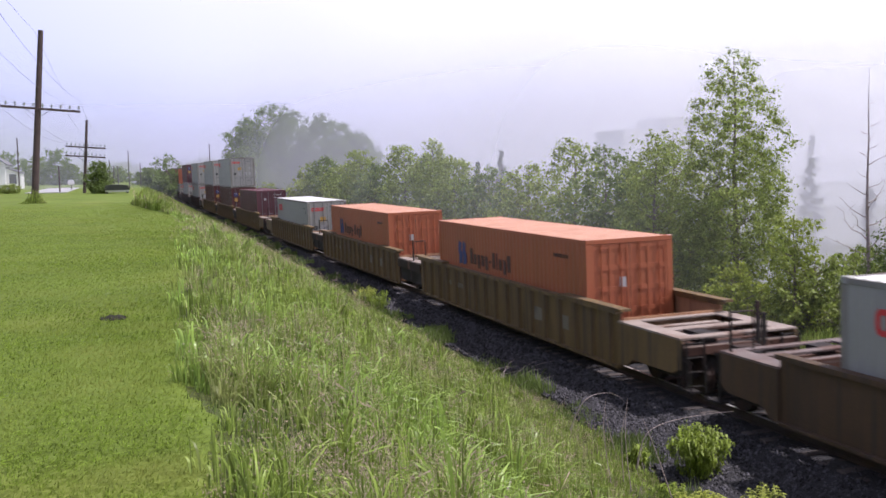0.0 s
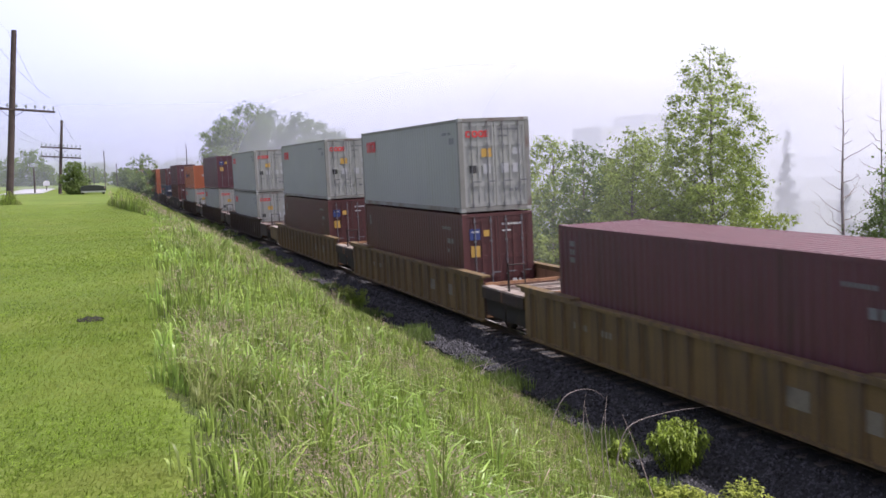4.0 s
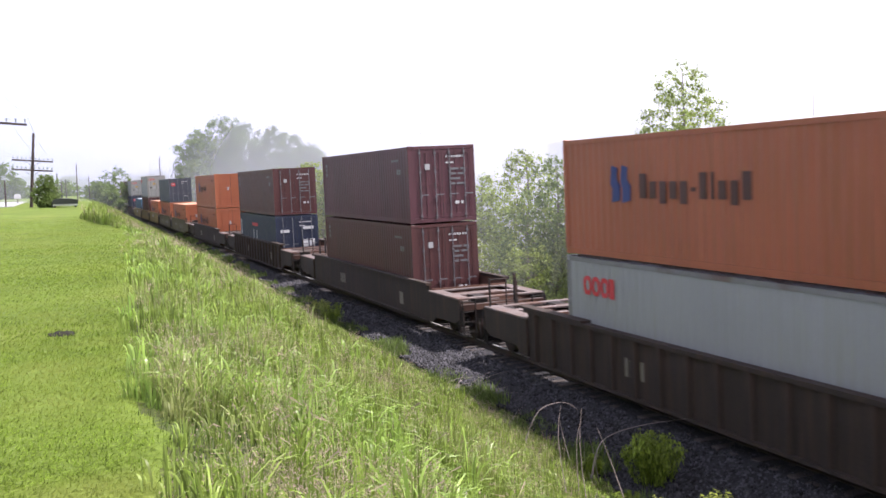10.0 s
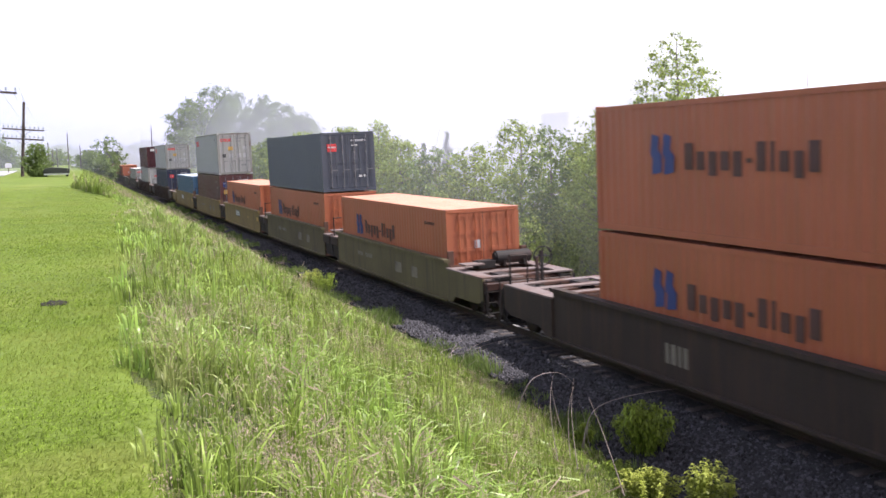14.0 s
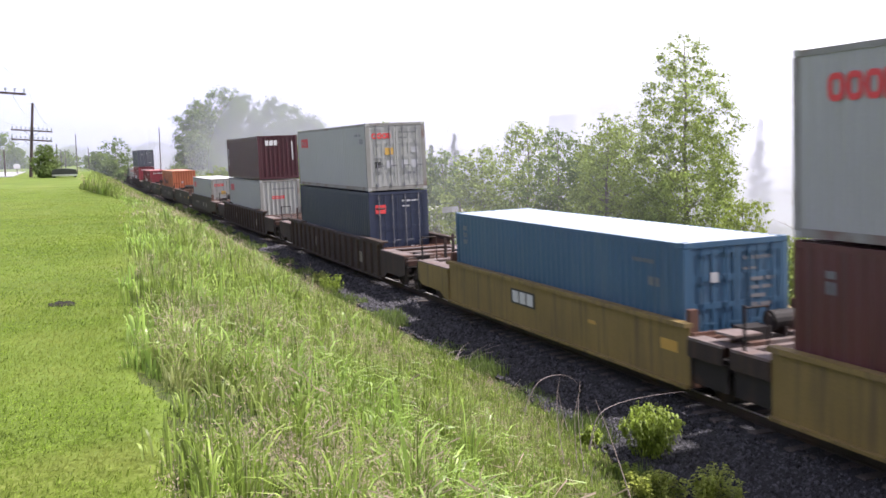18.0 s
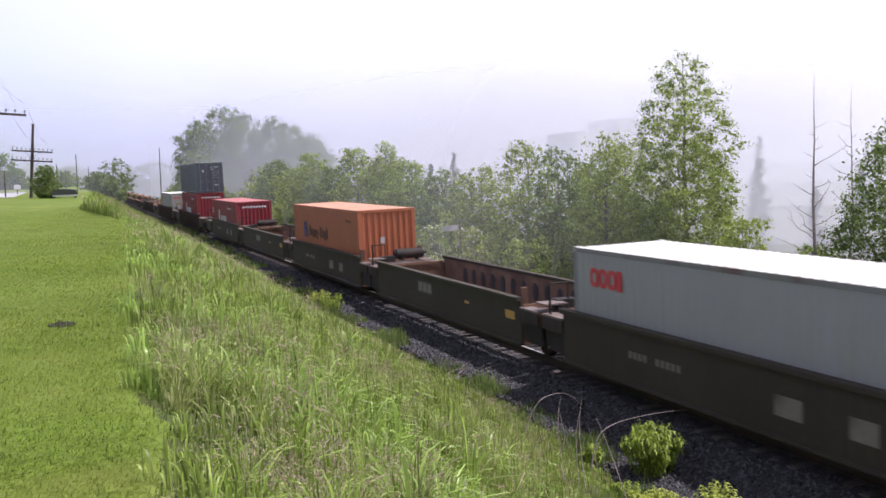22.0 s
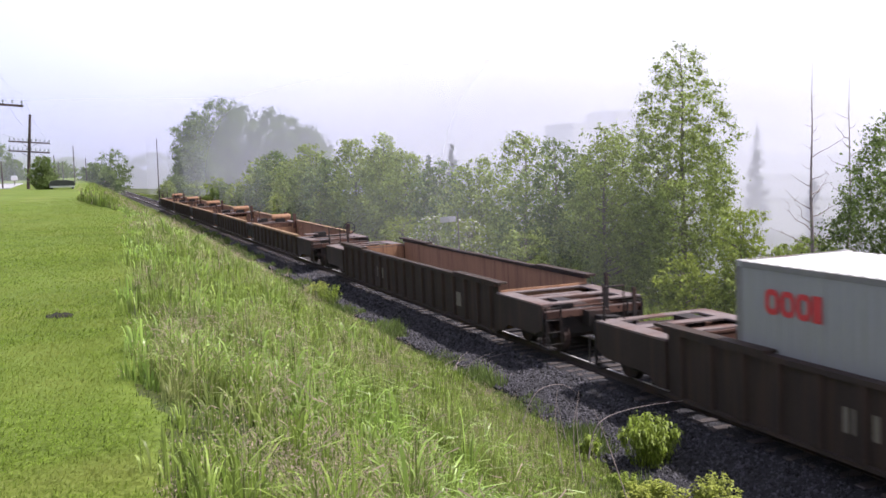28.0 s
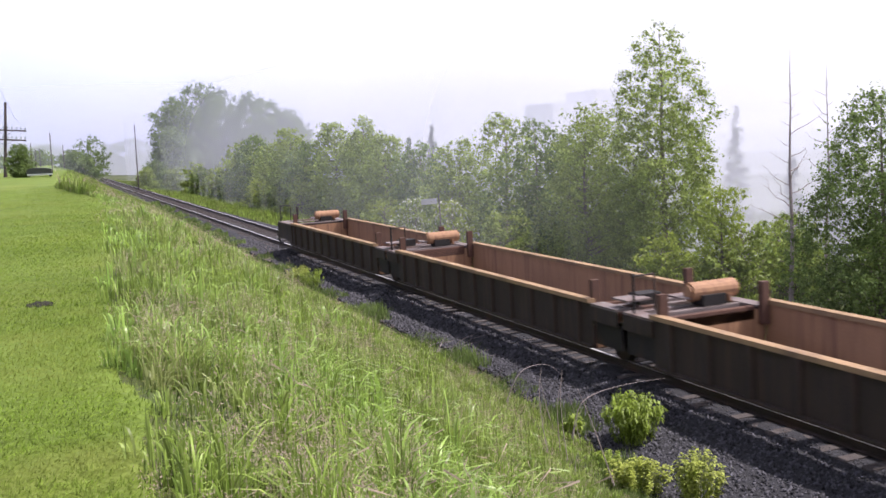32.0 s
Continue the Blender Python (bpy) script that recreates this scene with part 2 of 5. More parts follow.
    "fadedmark": mat("faded_stencil_paint", (0.22, 0.195, 0.15), 0.8, var=0.3, dirt=GRIME, dirt_amount=0.5),
    "whitemark": mat("white_marking", (0.58, 0.58, 0.58), 0.6, var=0.12),
    "yellowmark": mat("yellow_label", (0.5, 0.3, 0.06), 0.6, var=0.1),
    "blackmark": mat("black_panel", (0.03, 0.03, 0.03), 0.6, var=0.2),
    "siding": mat("white_siding", (0.75, 0.75, 0.76), 0.7, var=0.08),
    "roofing": mat("grey_shingles", (0.15, 0.15, 0.17), 0.9, var=0.25),
}


# ---- mesh helpers ----
def box(bm, x0, y0, z0, x1, y1, z1):
    v = [bm.verts.new((x, y, z)) for x in (x0, x1) for y in (y0, y1) for z in (z0, z1)]
    for a in ((0, 1, 3, 2), (4, 6, 7, 5), (0, 4, 5, 1), (2, 3, 7, 6), (0, 2, 6, 4), (1, 5, 7, 3)):
        bm.faces.new([v[i] for i in a])


def prism(bm, outline, y0, y1, axis="y"):
    """A solid from a closed outline, pulled along an axis."""
    def put(a, b, c):
        return {"y": (a, c, b), "x": (c, a, b), "z": (a, b, c)}[axis]
    r0 = [bm.verts.new(put(a, b, y0)) for a, b in outline]
    r1 = [bm.verts.new(put(a, b, y1)) for a, b in outline]
    n = len(outline)
    bm.faces.new(r0)
    bm.faces.new(r1[::-1])
    for i in range(n):
        bm.faces.new((r0[i], r1[i], r1[(i + 1) % n], r0[(i + 1) % n]))


def tube(bm, p, q, r0, r1=None, n=8):
    r1 = r0 if r1 is None else r1
    p, q = Vector(p), Vector(q)
    d = (q - p).normalized()
    a = d.orthogonal().normalized()
    b = d.cross(a)
    rings = [[bm.verts.new(c + (a * math.cos(k * 2 * math.pi / n) + b * math.sin(k * 2 * math.pi / n)) * r) for k in range(n)] for c, r in ((p, r0), (q, r1))]
    for k in range(n):
        bm.faces.new((rings[0][k], rings[0][(k + 1) % n], rings[1][(k + 1) % n], rings[1][k]))
    bm.faces.new(rings[0][::-1])
    bm.faces.new(rings[1])


def slab(x0, y0, z0, x1, y1, z1):
    def build(bm):
        box(bm, x0, y0, z0, x1, y1, z1)
    return build


MESHES = {}


def meshed(key, build):
    """The mesh kept under a key, built at its first use."""
    if key not in MESHES:
        bm = bmesh.new()
        build(bm)
        bmesh.ops.recalc_face_normals(bm, faces=bm.faces)
        me = bpy.data.meshes.new(key if isinstance(key, str) else str(key[0]))
        bm.to_mesh(me)
        bm.free()
        me.materials.append(None)
        MESHES[key] = me
    return MESHES[key]


def piece(name, key, build, material, parent, label="", m=None):
    """One mesh object under a thing, on shared mesh data, with a paint of its own."""
    ob = new(name, meshed(key, build))
    ob.material_slots[0].link = "OBJECT"
    ob.material_slots[0].material = material
    ob.parent = parent
    if m is not None:
        ob.matrix_basis = m
    return tagged(ob, label) if label else ob


def part(name, bm, material, parent=None, label="", recalc=True):
    if recalc:
        bmesh.ops.recalc_face_normals(bm, faces=bm.faces)
    me = bpy.data.meshes.new(name)
    bm.to_mesh(me)
    bm.free()
    me.materials.append(material)
    ob = new(name, me)
    ob.parent = parent
    return tagged(ob, label) if label else ob


def quick_mesh(name, verts, faces, material):
    """A mesh from arrays of corners; all faces have the same number of corners."""
    verts, faces = np.asarray(verts, np.float32), np.asarray(faces, np.int32)
    me = bpy.data.meshes.new(name)
    me.vertices.add(len(verts))
    me.vertices.foreach_set("co", verts.ravel())
    k = faces.shape[1]
    me.loops.add(faces.size)
    me.loops.foreach_set("vertex_index", faces.ravel())
    me.polygons.add(len(faces))
    me.polygons.foreach_set("loop_start", np.arange(0, faces.size, k, dtype=np.int32))
    me.polygons.foreach_set("loop_total", np.full(len(faces), k, np.int32))
    me.update(calc_edges=True)
    me.materials.append(material)
    return new(name, me)


def empty(name, m, label, category, group=""):
    ob = new(name)
    ob.matrix_basis = m
    return tagged(ob, label, category, group)


# ---- the ground: mown lawn, grassy bank, track bed, low land beyond ----
TRACK_X, CANT = 12.37, -1.2
LAWN_Z = 3.27


def lawn_edge(y):
    return np.interp(y, [0, 4.6, 5.3, 7.2, 8.8, 12.9, 18, 24, 29.3, 36, 43, 49, 58, 64, 80, 120], [0.28, 0.3, 0.33, 0.43, 0.47, 0.64, 0.97, 1.42, 1.78, 2.12, 2.0, 1.5, 0.9, 0.9, 1.4, 3.0]) + 0.05 * np.sin(y * 1.3) + 0.04 * np.sin(y * 2.9 + 1)


def toe(y):
    """Where the foot of the bank meets the ballast."""
    return np.interp(y, [4, 8, 12.4, 16, 20, 32, 47, 70, 100, 200], [6.8, 7.3, 8.05, 8.7, 9.25, 9.35, 9.7, 10.3, 10.9, 11.0]) + 0.06 * np.sin(y * 1.9) + 0.08 * np.sin(y * 0.83 + 1)


def ground_z(x, y):
    """Height of the ground; x and y may be arrays."""
    e, w = lawn_edge(y), toe(y)
    s = np.clip((x - e) / (w - e), 0, 1)
    bank = LAWN_Z + (-0.55 - LAWN_Z) * (s * s * (3 - 2 * s) * 0.35 + s * 0.65)
    bed = np.interp(x, [8.9, 9.6, 10.6, 11.2, 13.6, 14.2, 15.6, 18.0, 22.0, 30.0], [-0.55, -0.47, -0.36, -0.262, -0.255, -0.265, -0.6, -0.9, -1.3, -1.6])
    z = np.where(x < e, LAWN_Z, np.where(x < w, np.maximum(bank, bed), bed))
    rough = 0.05 * np.sin(x * 1.9 + y * 0.7) * np.sin(y * 1.1 - x * 0.4) + 0.03 * np.sin(x * 4.3 - y * 3.1)
    return z + np.where(x < e + 0.3, 0.0, 1.0) * rough * np.where((x > w) & (x < 15.6), 0.35, 1)


def build_ground():
    xs = np.concatenate([[-3000, -800, -200, -80, -40, -25], np.arange(-16, -1, 0.5), np.arange(-1, 3.4, 0.08), np.arange(3.4, 20, 0.25), np.arange(20, 42, 1.0), [50, 70, 110, 200, 500, 1200, 3000]])
    ys = np.concatenate([[-600, -150, -40, -15], np.arange(-4, 60, 0.5), np.arange(60, 200, 3.0), [210, 240, 300, 400, 600, 900, 1500, 3500]])
    X, Y = np.meshgrid(xs, ys)
    Z = ground_z(X, Y)
    V = np.stack([X, Y, Z], -1).reshape(-1, 3)
    w = len(xs)
    i = (np.arange(len(ys) - 1)[:, None] * w + np.arange(w - 1)[None, :]).ravel()
    F = np.stack([i, i + 1, i + 1 + w, i + w], -1)
    ob = quick_mesh("ground", V, F, M["soil"])
    ob.data.materials.append(M["turf"])
    mid = V[F].mean(1)
    ob.data.polygons.foreach_set("material_index", (mid[:, 0] < lawn_edge(mid[:, 1]) + 0.1).astype(np.int32))
    tagged(ob, "grassy ground with a mown lawn above a bank", "ground", kind="structure")
    across = np.concatenate([np.linspace(0, 0.45, 22), np.linspace(0.48, 1, 22)])
    by = np.concatenate([np.arange(-12, 45, 0.25), np.arange(45, 200, 2), np.arange(200, 700, 20)])
    F0, Y = np.meshgrid(across, by)
    X = toe(Y) + 0.08 + (np.interp(Y, [40, 90], [15.6, 14.1]) - toe(Y)) * F0
    rng = np.random.default_rng(5)
    Z = ground_z(X, Y) + 0.06 + rng.normal(0, 0.011, X.shape)
    edge = (F0 < 0.01) | (F0 > 0.97)
    Z = np.where(edge, Z - 0.2, Z)
    X = np.where(edge, X + rng.normal(0, 0.12, X.shape), X)
    w = len(across)
    i = (np.arange(len(by) - 1)[:, None] * w + np.arange(w - 1)[None, :]).ravel()
    ob = quick_mesh("ballast_bed", np.stack([X, Y, Z], -1).reshape(-1, 3), np.stack([i, i + 1, i + 1 + w, i + w], -1), M["ballast"])
    tagged(ob, "dark grey crushed stone bed under the track", "track bed", kind="structure")


build_ground()


# ---- the track ----
def build_track():
    track = empty("railway_track", pose(TRACK_X, 0, 0, 0, CANT, 0), "single railway track on wooden ties and grey ballast", "railway track")
    track["kind"] = "structure"
    for sx in (-1, 1):
        c = sx * 0.7525
        bm = bmesh.new()
        for y0, y1 in ((-60, 700),):
            prism(bm, [(c - 0.07, -0.17), (c + 0.07, -0.17), (c + 0.07, -0.155), (c + 0.012, -0.13), (c + 0.012, -0.045), (c + 0.036, -0.035), (c + 0.036, -0.004),
                       (c - 0.036, -0.004), (c - 0.036, -0.035), (c - 0.012, -0.045), (c - 0.012, -0.13), (c - 0.07, -0.155)], y0, y1)
        r = part("rail", bm, M["rail"], track)
        bm = bmesh.new()
        box(bm, c - 0.03, -60, -0.006, c + 0.03, 700, 0.0)
        part("rail_head", bm, M["railtop"], r, "bright worn running surface")

    def tie(bm):
        prism(bm, [(-1.3, -0.33), (1.3, -0.33), (1.3, -0.19), (1.28, -0.17), (-1.28, -0.17), (-1.3, -0.19)], -0.11, 0.11)
    rng = random.Random(3)
    y = 4.0
    for k in range(300):
        piece("tie", "tie", tie, M["tie"], track, m=pose(rng.uniform(-0.05, 0.05), y, rng.uniform(-0.012, 0.008), 0, 0, rng.uniform(-1.5, 1.5)))
        y += 0.53 + rng.uniform(-0.03, 0.03)
    bm = bmesh.new()
    while y < 420:
        box(bm, -1.3, y - 0.11, -0.33, 1.3, y + 0.11, -0.17)
        y += 0.53
    tagged(part("far_ties", bm, M["tie"], track), kind="stuff")


build_track()


# ---- the train ----
SPEED = (294.4289, 5.9448, 4.8339, -2.7617, -1.1365, 0.6525)


def run(t):
    """Metres that the train has gone by t seconds, from the middle of the shot."""
    u = t / 16 - 1
    return sum(c * u ** (k + 1) for k, c in enumerate(SPEED))


TRAIN = []   # things that go with the train and their place along it


def ride(ob, u):
    TRAIN.append((ob, u))
    ob.matrix_basis = pose(TRACK_X, u - run(0), 0, 0, CANT, 0)
    return ob


L, W = 12.192, 2.438


def corrugated(length, height, depth, pitch, axis_len):
    n = int(round(axis_len / pitch))
    p = axis_len / n
    pts = []
    for k in range(n):
        a = k * p
        pts += [(a, 0), (a + p * 0.28, 0), (a + p * 0.42, depth), (a + p * 0.86, depth)]
    pts.append((axis_len, 0))
    return pts


def side_panel(h):
    def build(bm):
        pts = corrugated(L, h, 0.012, 0.2785, L - 0.3)
        lo, hi = 0.16, h - 0.12
        rows = [[bm.verts.new((-W / 2 + 0.012 + d, 0.15 + a, z)) for a, d in pts] for z in (lo, hi)]
        for i in range(len(pts) - 1):
            bm.faces.new((rows[0][i], rows[0][i + 1], rows[1][i + 1], rows[1][i]))
    return build


def roof_panel(h):
    def build(bm):
        pts = corrugated(L, h, 0.02, 0.28, L - 0.2)
        rows = [[bm.verts.new((x, 0.1 + a, h - 0.035 + d)) for a, d in pts] for x in (-W / 2 + 0.08, W / 2 - 0.08)]
        for i in range(len(pts) - 1):
            bm.faces.new((rows[0][i], rows[1][i], rows[1][i + 1], rows[0][i + 1]))
    return build


def front_panel(h):
    def build(bm):
        pts = corrugated(W, h, 0.045, 0.26, W - 0.3)
        rows = [[bm.verts.new((-W / 2 + 0.15 + a, 0.02 + d, z)) for a, d in pts] for z in (0.16, h - 0.1)]
        for i in range(len(pts) - 1):
            bm.faces.new((rows[0][i], rows[0][i + 1], rows[1][i + 1], rows[1][i]))
    return build


def container_frame(h):
    def build(bm):
        for sx in (-1, 1):
            for y0, y1 in ((0.0, 0.15), (L - 0.15, L)):
                x0, x1 = sorted((sx * W / 2, sx * (W / 2 - 0.15)))
                prism(bm, [(x0, y0), (x1, y0), (x1, y1), (x0, y1)], 0.12, h - 0.12, "z")
            x0, x1 = sorted((sx * W / 2, sx * (W / 2 - 0.06)))
            box(bm, x0, 0.15, 0.02, x1, L - 0.15, 0.16)
            box(bm, x0, 0.15, h - 0.12, x1, L - 0.15, h - 0.02)
        for y0, y1 in ((0.0, 0.08), (L - 0.08, L)):
            box(bm, -W / 2 + 0.15, y0, 0.02, W / 2 - 0.15, y1, 0.16)
            box(bm, -W / 2 + 0.15, y0, h - 0.12, W / 2 - 0.15, y1, h - 0.01)
        box(bm, -W / 2 + 0.06, 0.1, 0.03, W / 2 - 0.06, L - 0.1, 0.07)
    return build


def casting(bm):
    box(bm, -0.09, -0.09, -0.06, 0.09, 0.09, 0.06)
    bmesh.ops.bevel(bm, geom=bm.edges[:], offset=0.015, segments=1, affect="EDGES")


def door_leaf(h):
    def build(bm):
        box(bm, 0, 0.035, 0.17, W / 2 - 0.16, 0.07, h - 0.13)
    return build


def door_bar(bm):
    w = W / 2 - 0.16
    prism(bm, [(0.004, -0.06), (w - 0.004, -0.06), (w - 0.004, 0.06), (0.004, 0.06)], 0.012, 0.036)


def door_stile(h):
    def build(bm):
        box(bm, 0, 0.0095, 0.172, 0.07, 0.0355, h - 0.132)
    return build


def lock_rod(h):
    def build(bm):
        tube(bm, (0, 0, 0.12), (0, 0, h - 0.1), 0.018, n=6)
        for z in (0.25, 0.9, h - 0.9, h - 0.25):
            box(bm, -0.035, -0.02, z - 0.03, 0.035, 0.02, z + 0.03)
        box(bm, 0.0, -0.02, 0.95, 0.28, -0.005, 0.99)
    return build


def plate(w, hgt):
    def build(bm):
        box(bm, 0, 0, 0, 0.006, w, hgt)
    return build


def end_plate(w, hgt):
    def build(bm):
        box(bm, 0, 0, 0, w, 0.006, hgt)
    return build


def bars_side(parent, name, material, y, z, widths, hgt, gap, label=""):
    """Marks on the side that faces the lawn, one bar for each sign; y runs back from the door end."""
    for w in widths:
        if w > 0:
            piece(name, ("bar_s", round(w, 2), round(hgt, 2)), plate(w, hgt), material, parent, label, pose(-W / 2 - 0.002, y - w, z))
        y -= abs(w) + gap


def bars_end(parent, name, material, x, z, widths, hgt, gap, label=""):
    for w in widths:
        if w > 0:
            piece(name, ("bar_e", round(w, 2), round(hgt, 2)), end_plate(w, hgt), material, parent, label, pose(x, -0.004, z))
        x += abs(w) + gap


STD, HIGH = 2.591, 2.896
STD_UP, HIGH_UP = 2.65, 3.0   # boxes of the upper tier


def container(u, z, h, colour, words, doors=True, deco=None):
    """A forty-foot box; u is its end that leads. Doors or a ribbed blank wall at that end."""
    m = M[colour]
    ob = empty("shipping_container", pose(0, 0, 0), words, "container", "containers on the train")
    ride(ob, u)
    shell = piece("frame", ("frame", h), container_frame(h), M["white_frame"] if colour == "white" else m, ob)
    if doors:
        piece("door_seal", ("seal", h), slab(-0.012, 0.02, 0.17, 0.016, 0.034, h - 0.13), M["blackmark"], ob, "dark rubber door seal")
    piece("side_panel", ("side", h), side_panel(h), m, ob)
    piece("side_panel", ("side", h), side_panel(h), m, ob, m=pose(0, L, 0, 0, 0, 180))
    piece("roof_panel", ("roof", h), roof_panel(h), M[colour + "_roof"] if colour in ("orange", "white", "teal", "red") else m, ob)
    for x in (-W / 2 + 0.089, W / 2 - 0.089):
        for y in (0.089, L - 0.089):
            for zz in (0.059, h - 0.059):
                piece("corner_casting", "casting", casting, m, shell, m=pose(x, y, zz))
    if doors:
        piece("end_panel", ("front", h), front_panel(h), m, ob, m=pose(0, L, 0, 0, 0, 180))
        for sx in (0, 1):
            leaf = piece("door", ("door", h), door_leaf(h), m, ob, m=pose(-W / 2 + 0.15 if sx == 0 else 0.01, 0, 0))
            for x in (0.001, (W / 2 - 0.16) / 2 - 0.035, W / 2 - 0.231):
                piece("stile", ("stile", h), door_stile(h), m, leaf, m=pose(x, 0, 0))
            for k in range(5):
                piece("door_bar", "door_bar", door_bar, m, leaf, m=pose(0, 0.003, 0.235 + (h - 0.43) * k / 4))
            for x in (0.27, 0.82):
                piece("lock_rod", ("rod", h), lock_rod(h), m if colour in ("orange", "red", "teal") else M["rod"], leaf, "steel lock rod", pose(x, -0.012, 0))
    else:
        piece("end_panel", ("front", h), front_panel(h), m, ob)
        piece("end_panel", ("front", h), front_panel(h), m, ob, m=pose(0, L, 0, 0, 0, 180))
    # small data plates and stencils on the lead end
    if doors and colour != "orange":
        dark = M["rod"] if colour in ("white", "teal") else M["whitemark"]
        bars_end(ob, "stencil", dark, 0.15, h - 0.42, [0.06] * 7, 0.07, 0.04)
        bars_end(ob, "stencil", dark, 0.15, h - 0.62, [0.12, 0.12], 0.05, 0.05)
        bars_end(ob, "stencil", dark, 0.45, 0.62, [0.14, 0.08], 0.1, 0.08)
    if deco:
        deco(ob, h)
    for child in ob.children:
        child.matrix_basis = pose(0, 0, z) @ child.matrix_basis
    return ob


def ring(w, hgt, t, side):
    """An upright rounded ring, w wide and hgt high, with a band t wide; it lies on a side or an end wall."""
    def build(bm):
        n, loops = 16, []
        for q, d in ((0, 0), (1, 0), (1, 0.006), (0, 0.006)):
            row = []
            for k in range(n):
                c, e = math.cos(k * 2 * math.pi / n), math.sin(k * 2 * math.pi / n)
                u = w / 2 + (w / 2 - q * t) * math.copysign(abs(c) ** 0.7, c)
                v = hgt / 2 + (hgt / 2 - q * t) * math.copysign(abs(e) ** 0.7, e)
                row.append(bm.verts.new((d, u, v) if side else (u, d, v)))
            loops.append(row)
        for i in range(4):
            for k in range(n):
                bm.faces.new((loops[i][k], loops[i][(k + 1) % n], loops[(i + 1) % 4][(k + 1) % n], loops[(i + 1) % 4][k]))
    return build


def red_line(ob, side, a, z, w, hgt, label="red painted ring emblem"):
    """Three linked rings and a bar, in red; a runs back along the side, or across the end."""
    for k in range(3):
        at = pose(-W / 2 - 0.002, a - w, z) if side else pose(a, -0.004, z)
        piece("emblem", ("ring", w, hgt, side), ring(w, hgt, w * 0.27, side), M["redmark"], ob, label, at)
        a += (-1 if side else 1) * w * 1.08
    if side:
        bars_side(ob, "emblem", M["redmark"], a, z, [w * 0.6], hgt, 0, "red painted bar")
    else:
        bars_end(ob, "emblem", M["redmark"], a, z, [w * 0.6], hgt, 0, "red painted bar")


def deco_red(ob, h):
    """Red line emblem near the trailing end of the side and on the door; label plates between the lock rods."""
    red_line(ob, True, L - 0.8, h - 0.86, 0.36, 0.44)
    red_line(ob, False, -0.98, h - 0.62, 0.2, 0.22)
    bars_side(ob, "stencil", M["rod"], 1.6, h - 0.5, [0.12, 0.12, 0.12, -0.1, 0.12, 0.12], 0.09, 0.03)
    bars_side(ob, "stencil", M["rod"], 0.9, h - 0.8, [0.2, 0.16], 0.2, 0.06)
    bars_end(ob, "label_plate", M["yellowmark"], -0.46, h - 1.25, [0.34], 0.27, 0, "square yellow label")
    bars_end(ob, "label_plate", M["blackmark"], -0.88, h - 1.75, [0.23], 0.24, 0, "dark square label")
    for x in (-0.42, 0.2, 0.6):
        bars_end(ob, "label_plate", M["gallery"], x, h - 1.78, [0.26], 0.3, 0, "pale grey data plate")
    bars_end(ob, "label_plate", M["gallery"], 0.62, h - 1.2, [0.26], 0.22, 0, "pale grey data plate")


def deco_red_end(ob, h):
    """Red line emblem on the side and low on the blank ribbed end."""
    red_line(ob, True, L - 0.8, h - 0.86, 0.36, 0.44)
    red_line(ob, False, -0.52, h * 0.6, 0.2, 0.2)
    bars_end(ob, "stencil", M["rod"], -0.45, h - 0.6, [0.09] * 9, 0.1, 0.06)


def flag_mark(bm):
    """A square emblem of two slanting blocks with notched edges."""
    for y in (0.0, 0.42):
        prism(bm, [(y + 0.02, 0.05), (y + 0.36, 0.0), (y + 0.33, 0.3), (y + 0.41, 0.42), (y + 0.34, 0.8), (y + 0.1, 0.74), (y + 0.14, 0.5), (y, 0.36)], 0, 0.006, "x")


def deco_blue_orange(ob, h):
    """Blue emblem and a dark word as bars, on the side."""
    piece("emblem", "flag_mark", flag_mark, M["bluemark"], ob, "dark blue notched emblem", pose(-W / 2 - 0.002, L - 3.0, h * 0.46))
    y, z = L - 3.35, h * 0.5
    for w, low, hh in ((0.26, 0, 0.5), (0.24, 0, 0.34), (0.24, -0.1, 0.44), (0.24, 0, 0.34), (0.24, -0.1, 0.44), (0.16, 0.14, 0.08), (0.24, 0, 0.5), (0.1, 0, 0.5), (0.24, 0, 0.34), (0.22, -0.1, 0.44), (0.26, 0, 0.5)):
        bars_side(ob, "emblem", M["darkmark"], y, z + low, [w], hh, 0, "faded dark painted letter bar")
        y -= w + 0.12
    bars_end(ob, "label_plate", M["gallery"], -0.3, h * 0.52, [0.18], 0.26, 0, "grey label plate")
    bars_side(ob, "stencil", M["darkmark"], 2.0, h - 0.55, [0.1] * 6, 0.1, 0.06)


def deco_blue_white(ob, h):
    bars_end(ob, "label_plate", M["bluemark"], -0.98, h - 0.85, [0.36], 0.36, 0, "blue square label")
    bars_end(ob, "label_plate", M["whitemark"], -0.94, h - 0.62, [0.28], 0.06, 0, "white stripe")
    bars_end(ob, "label_plate", M["yellowmark"], -0.95, h - 1.4, [0.3], 0.36, 0, "yellow label")
    bars_end(ob, "label_plate", M["yellowmark"], -0.5, h - 0.75, [0.2], 0.2, 0, "yellow label")
    bars_side(ob, "stencil", M["rod"], L - 0.75, h - 0.55, [0.22], 0.12, 0)
    bars_side(ob, "stencil", M["rod"], L - 0.75, h - 0.8, [0.09, 0.09], 0.2, 0.04)
    bars_side(ob, "stencil", M["rod"], 2.0, h - 0.55, [0.1] * 6, 0.1, 0.05)
    bars_side(ob, "stencil", M["rod"], 1.5, h - 1.0, [0.3, 0.2], 0.16, 0.08)
    bars_side(ob, "stencil", M["rod"], 1.5, h - 1.3, [0.14], 0.12, 0.08)


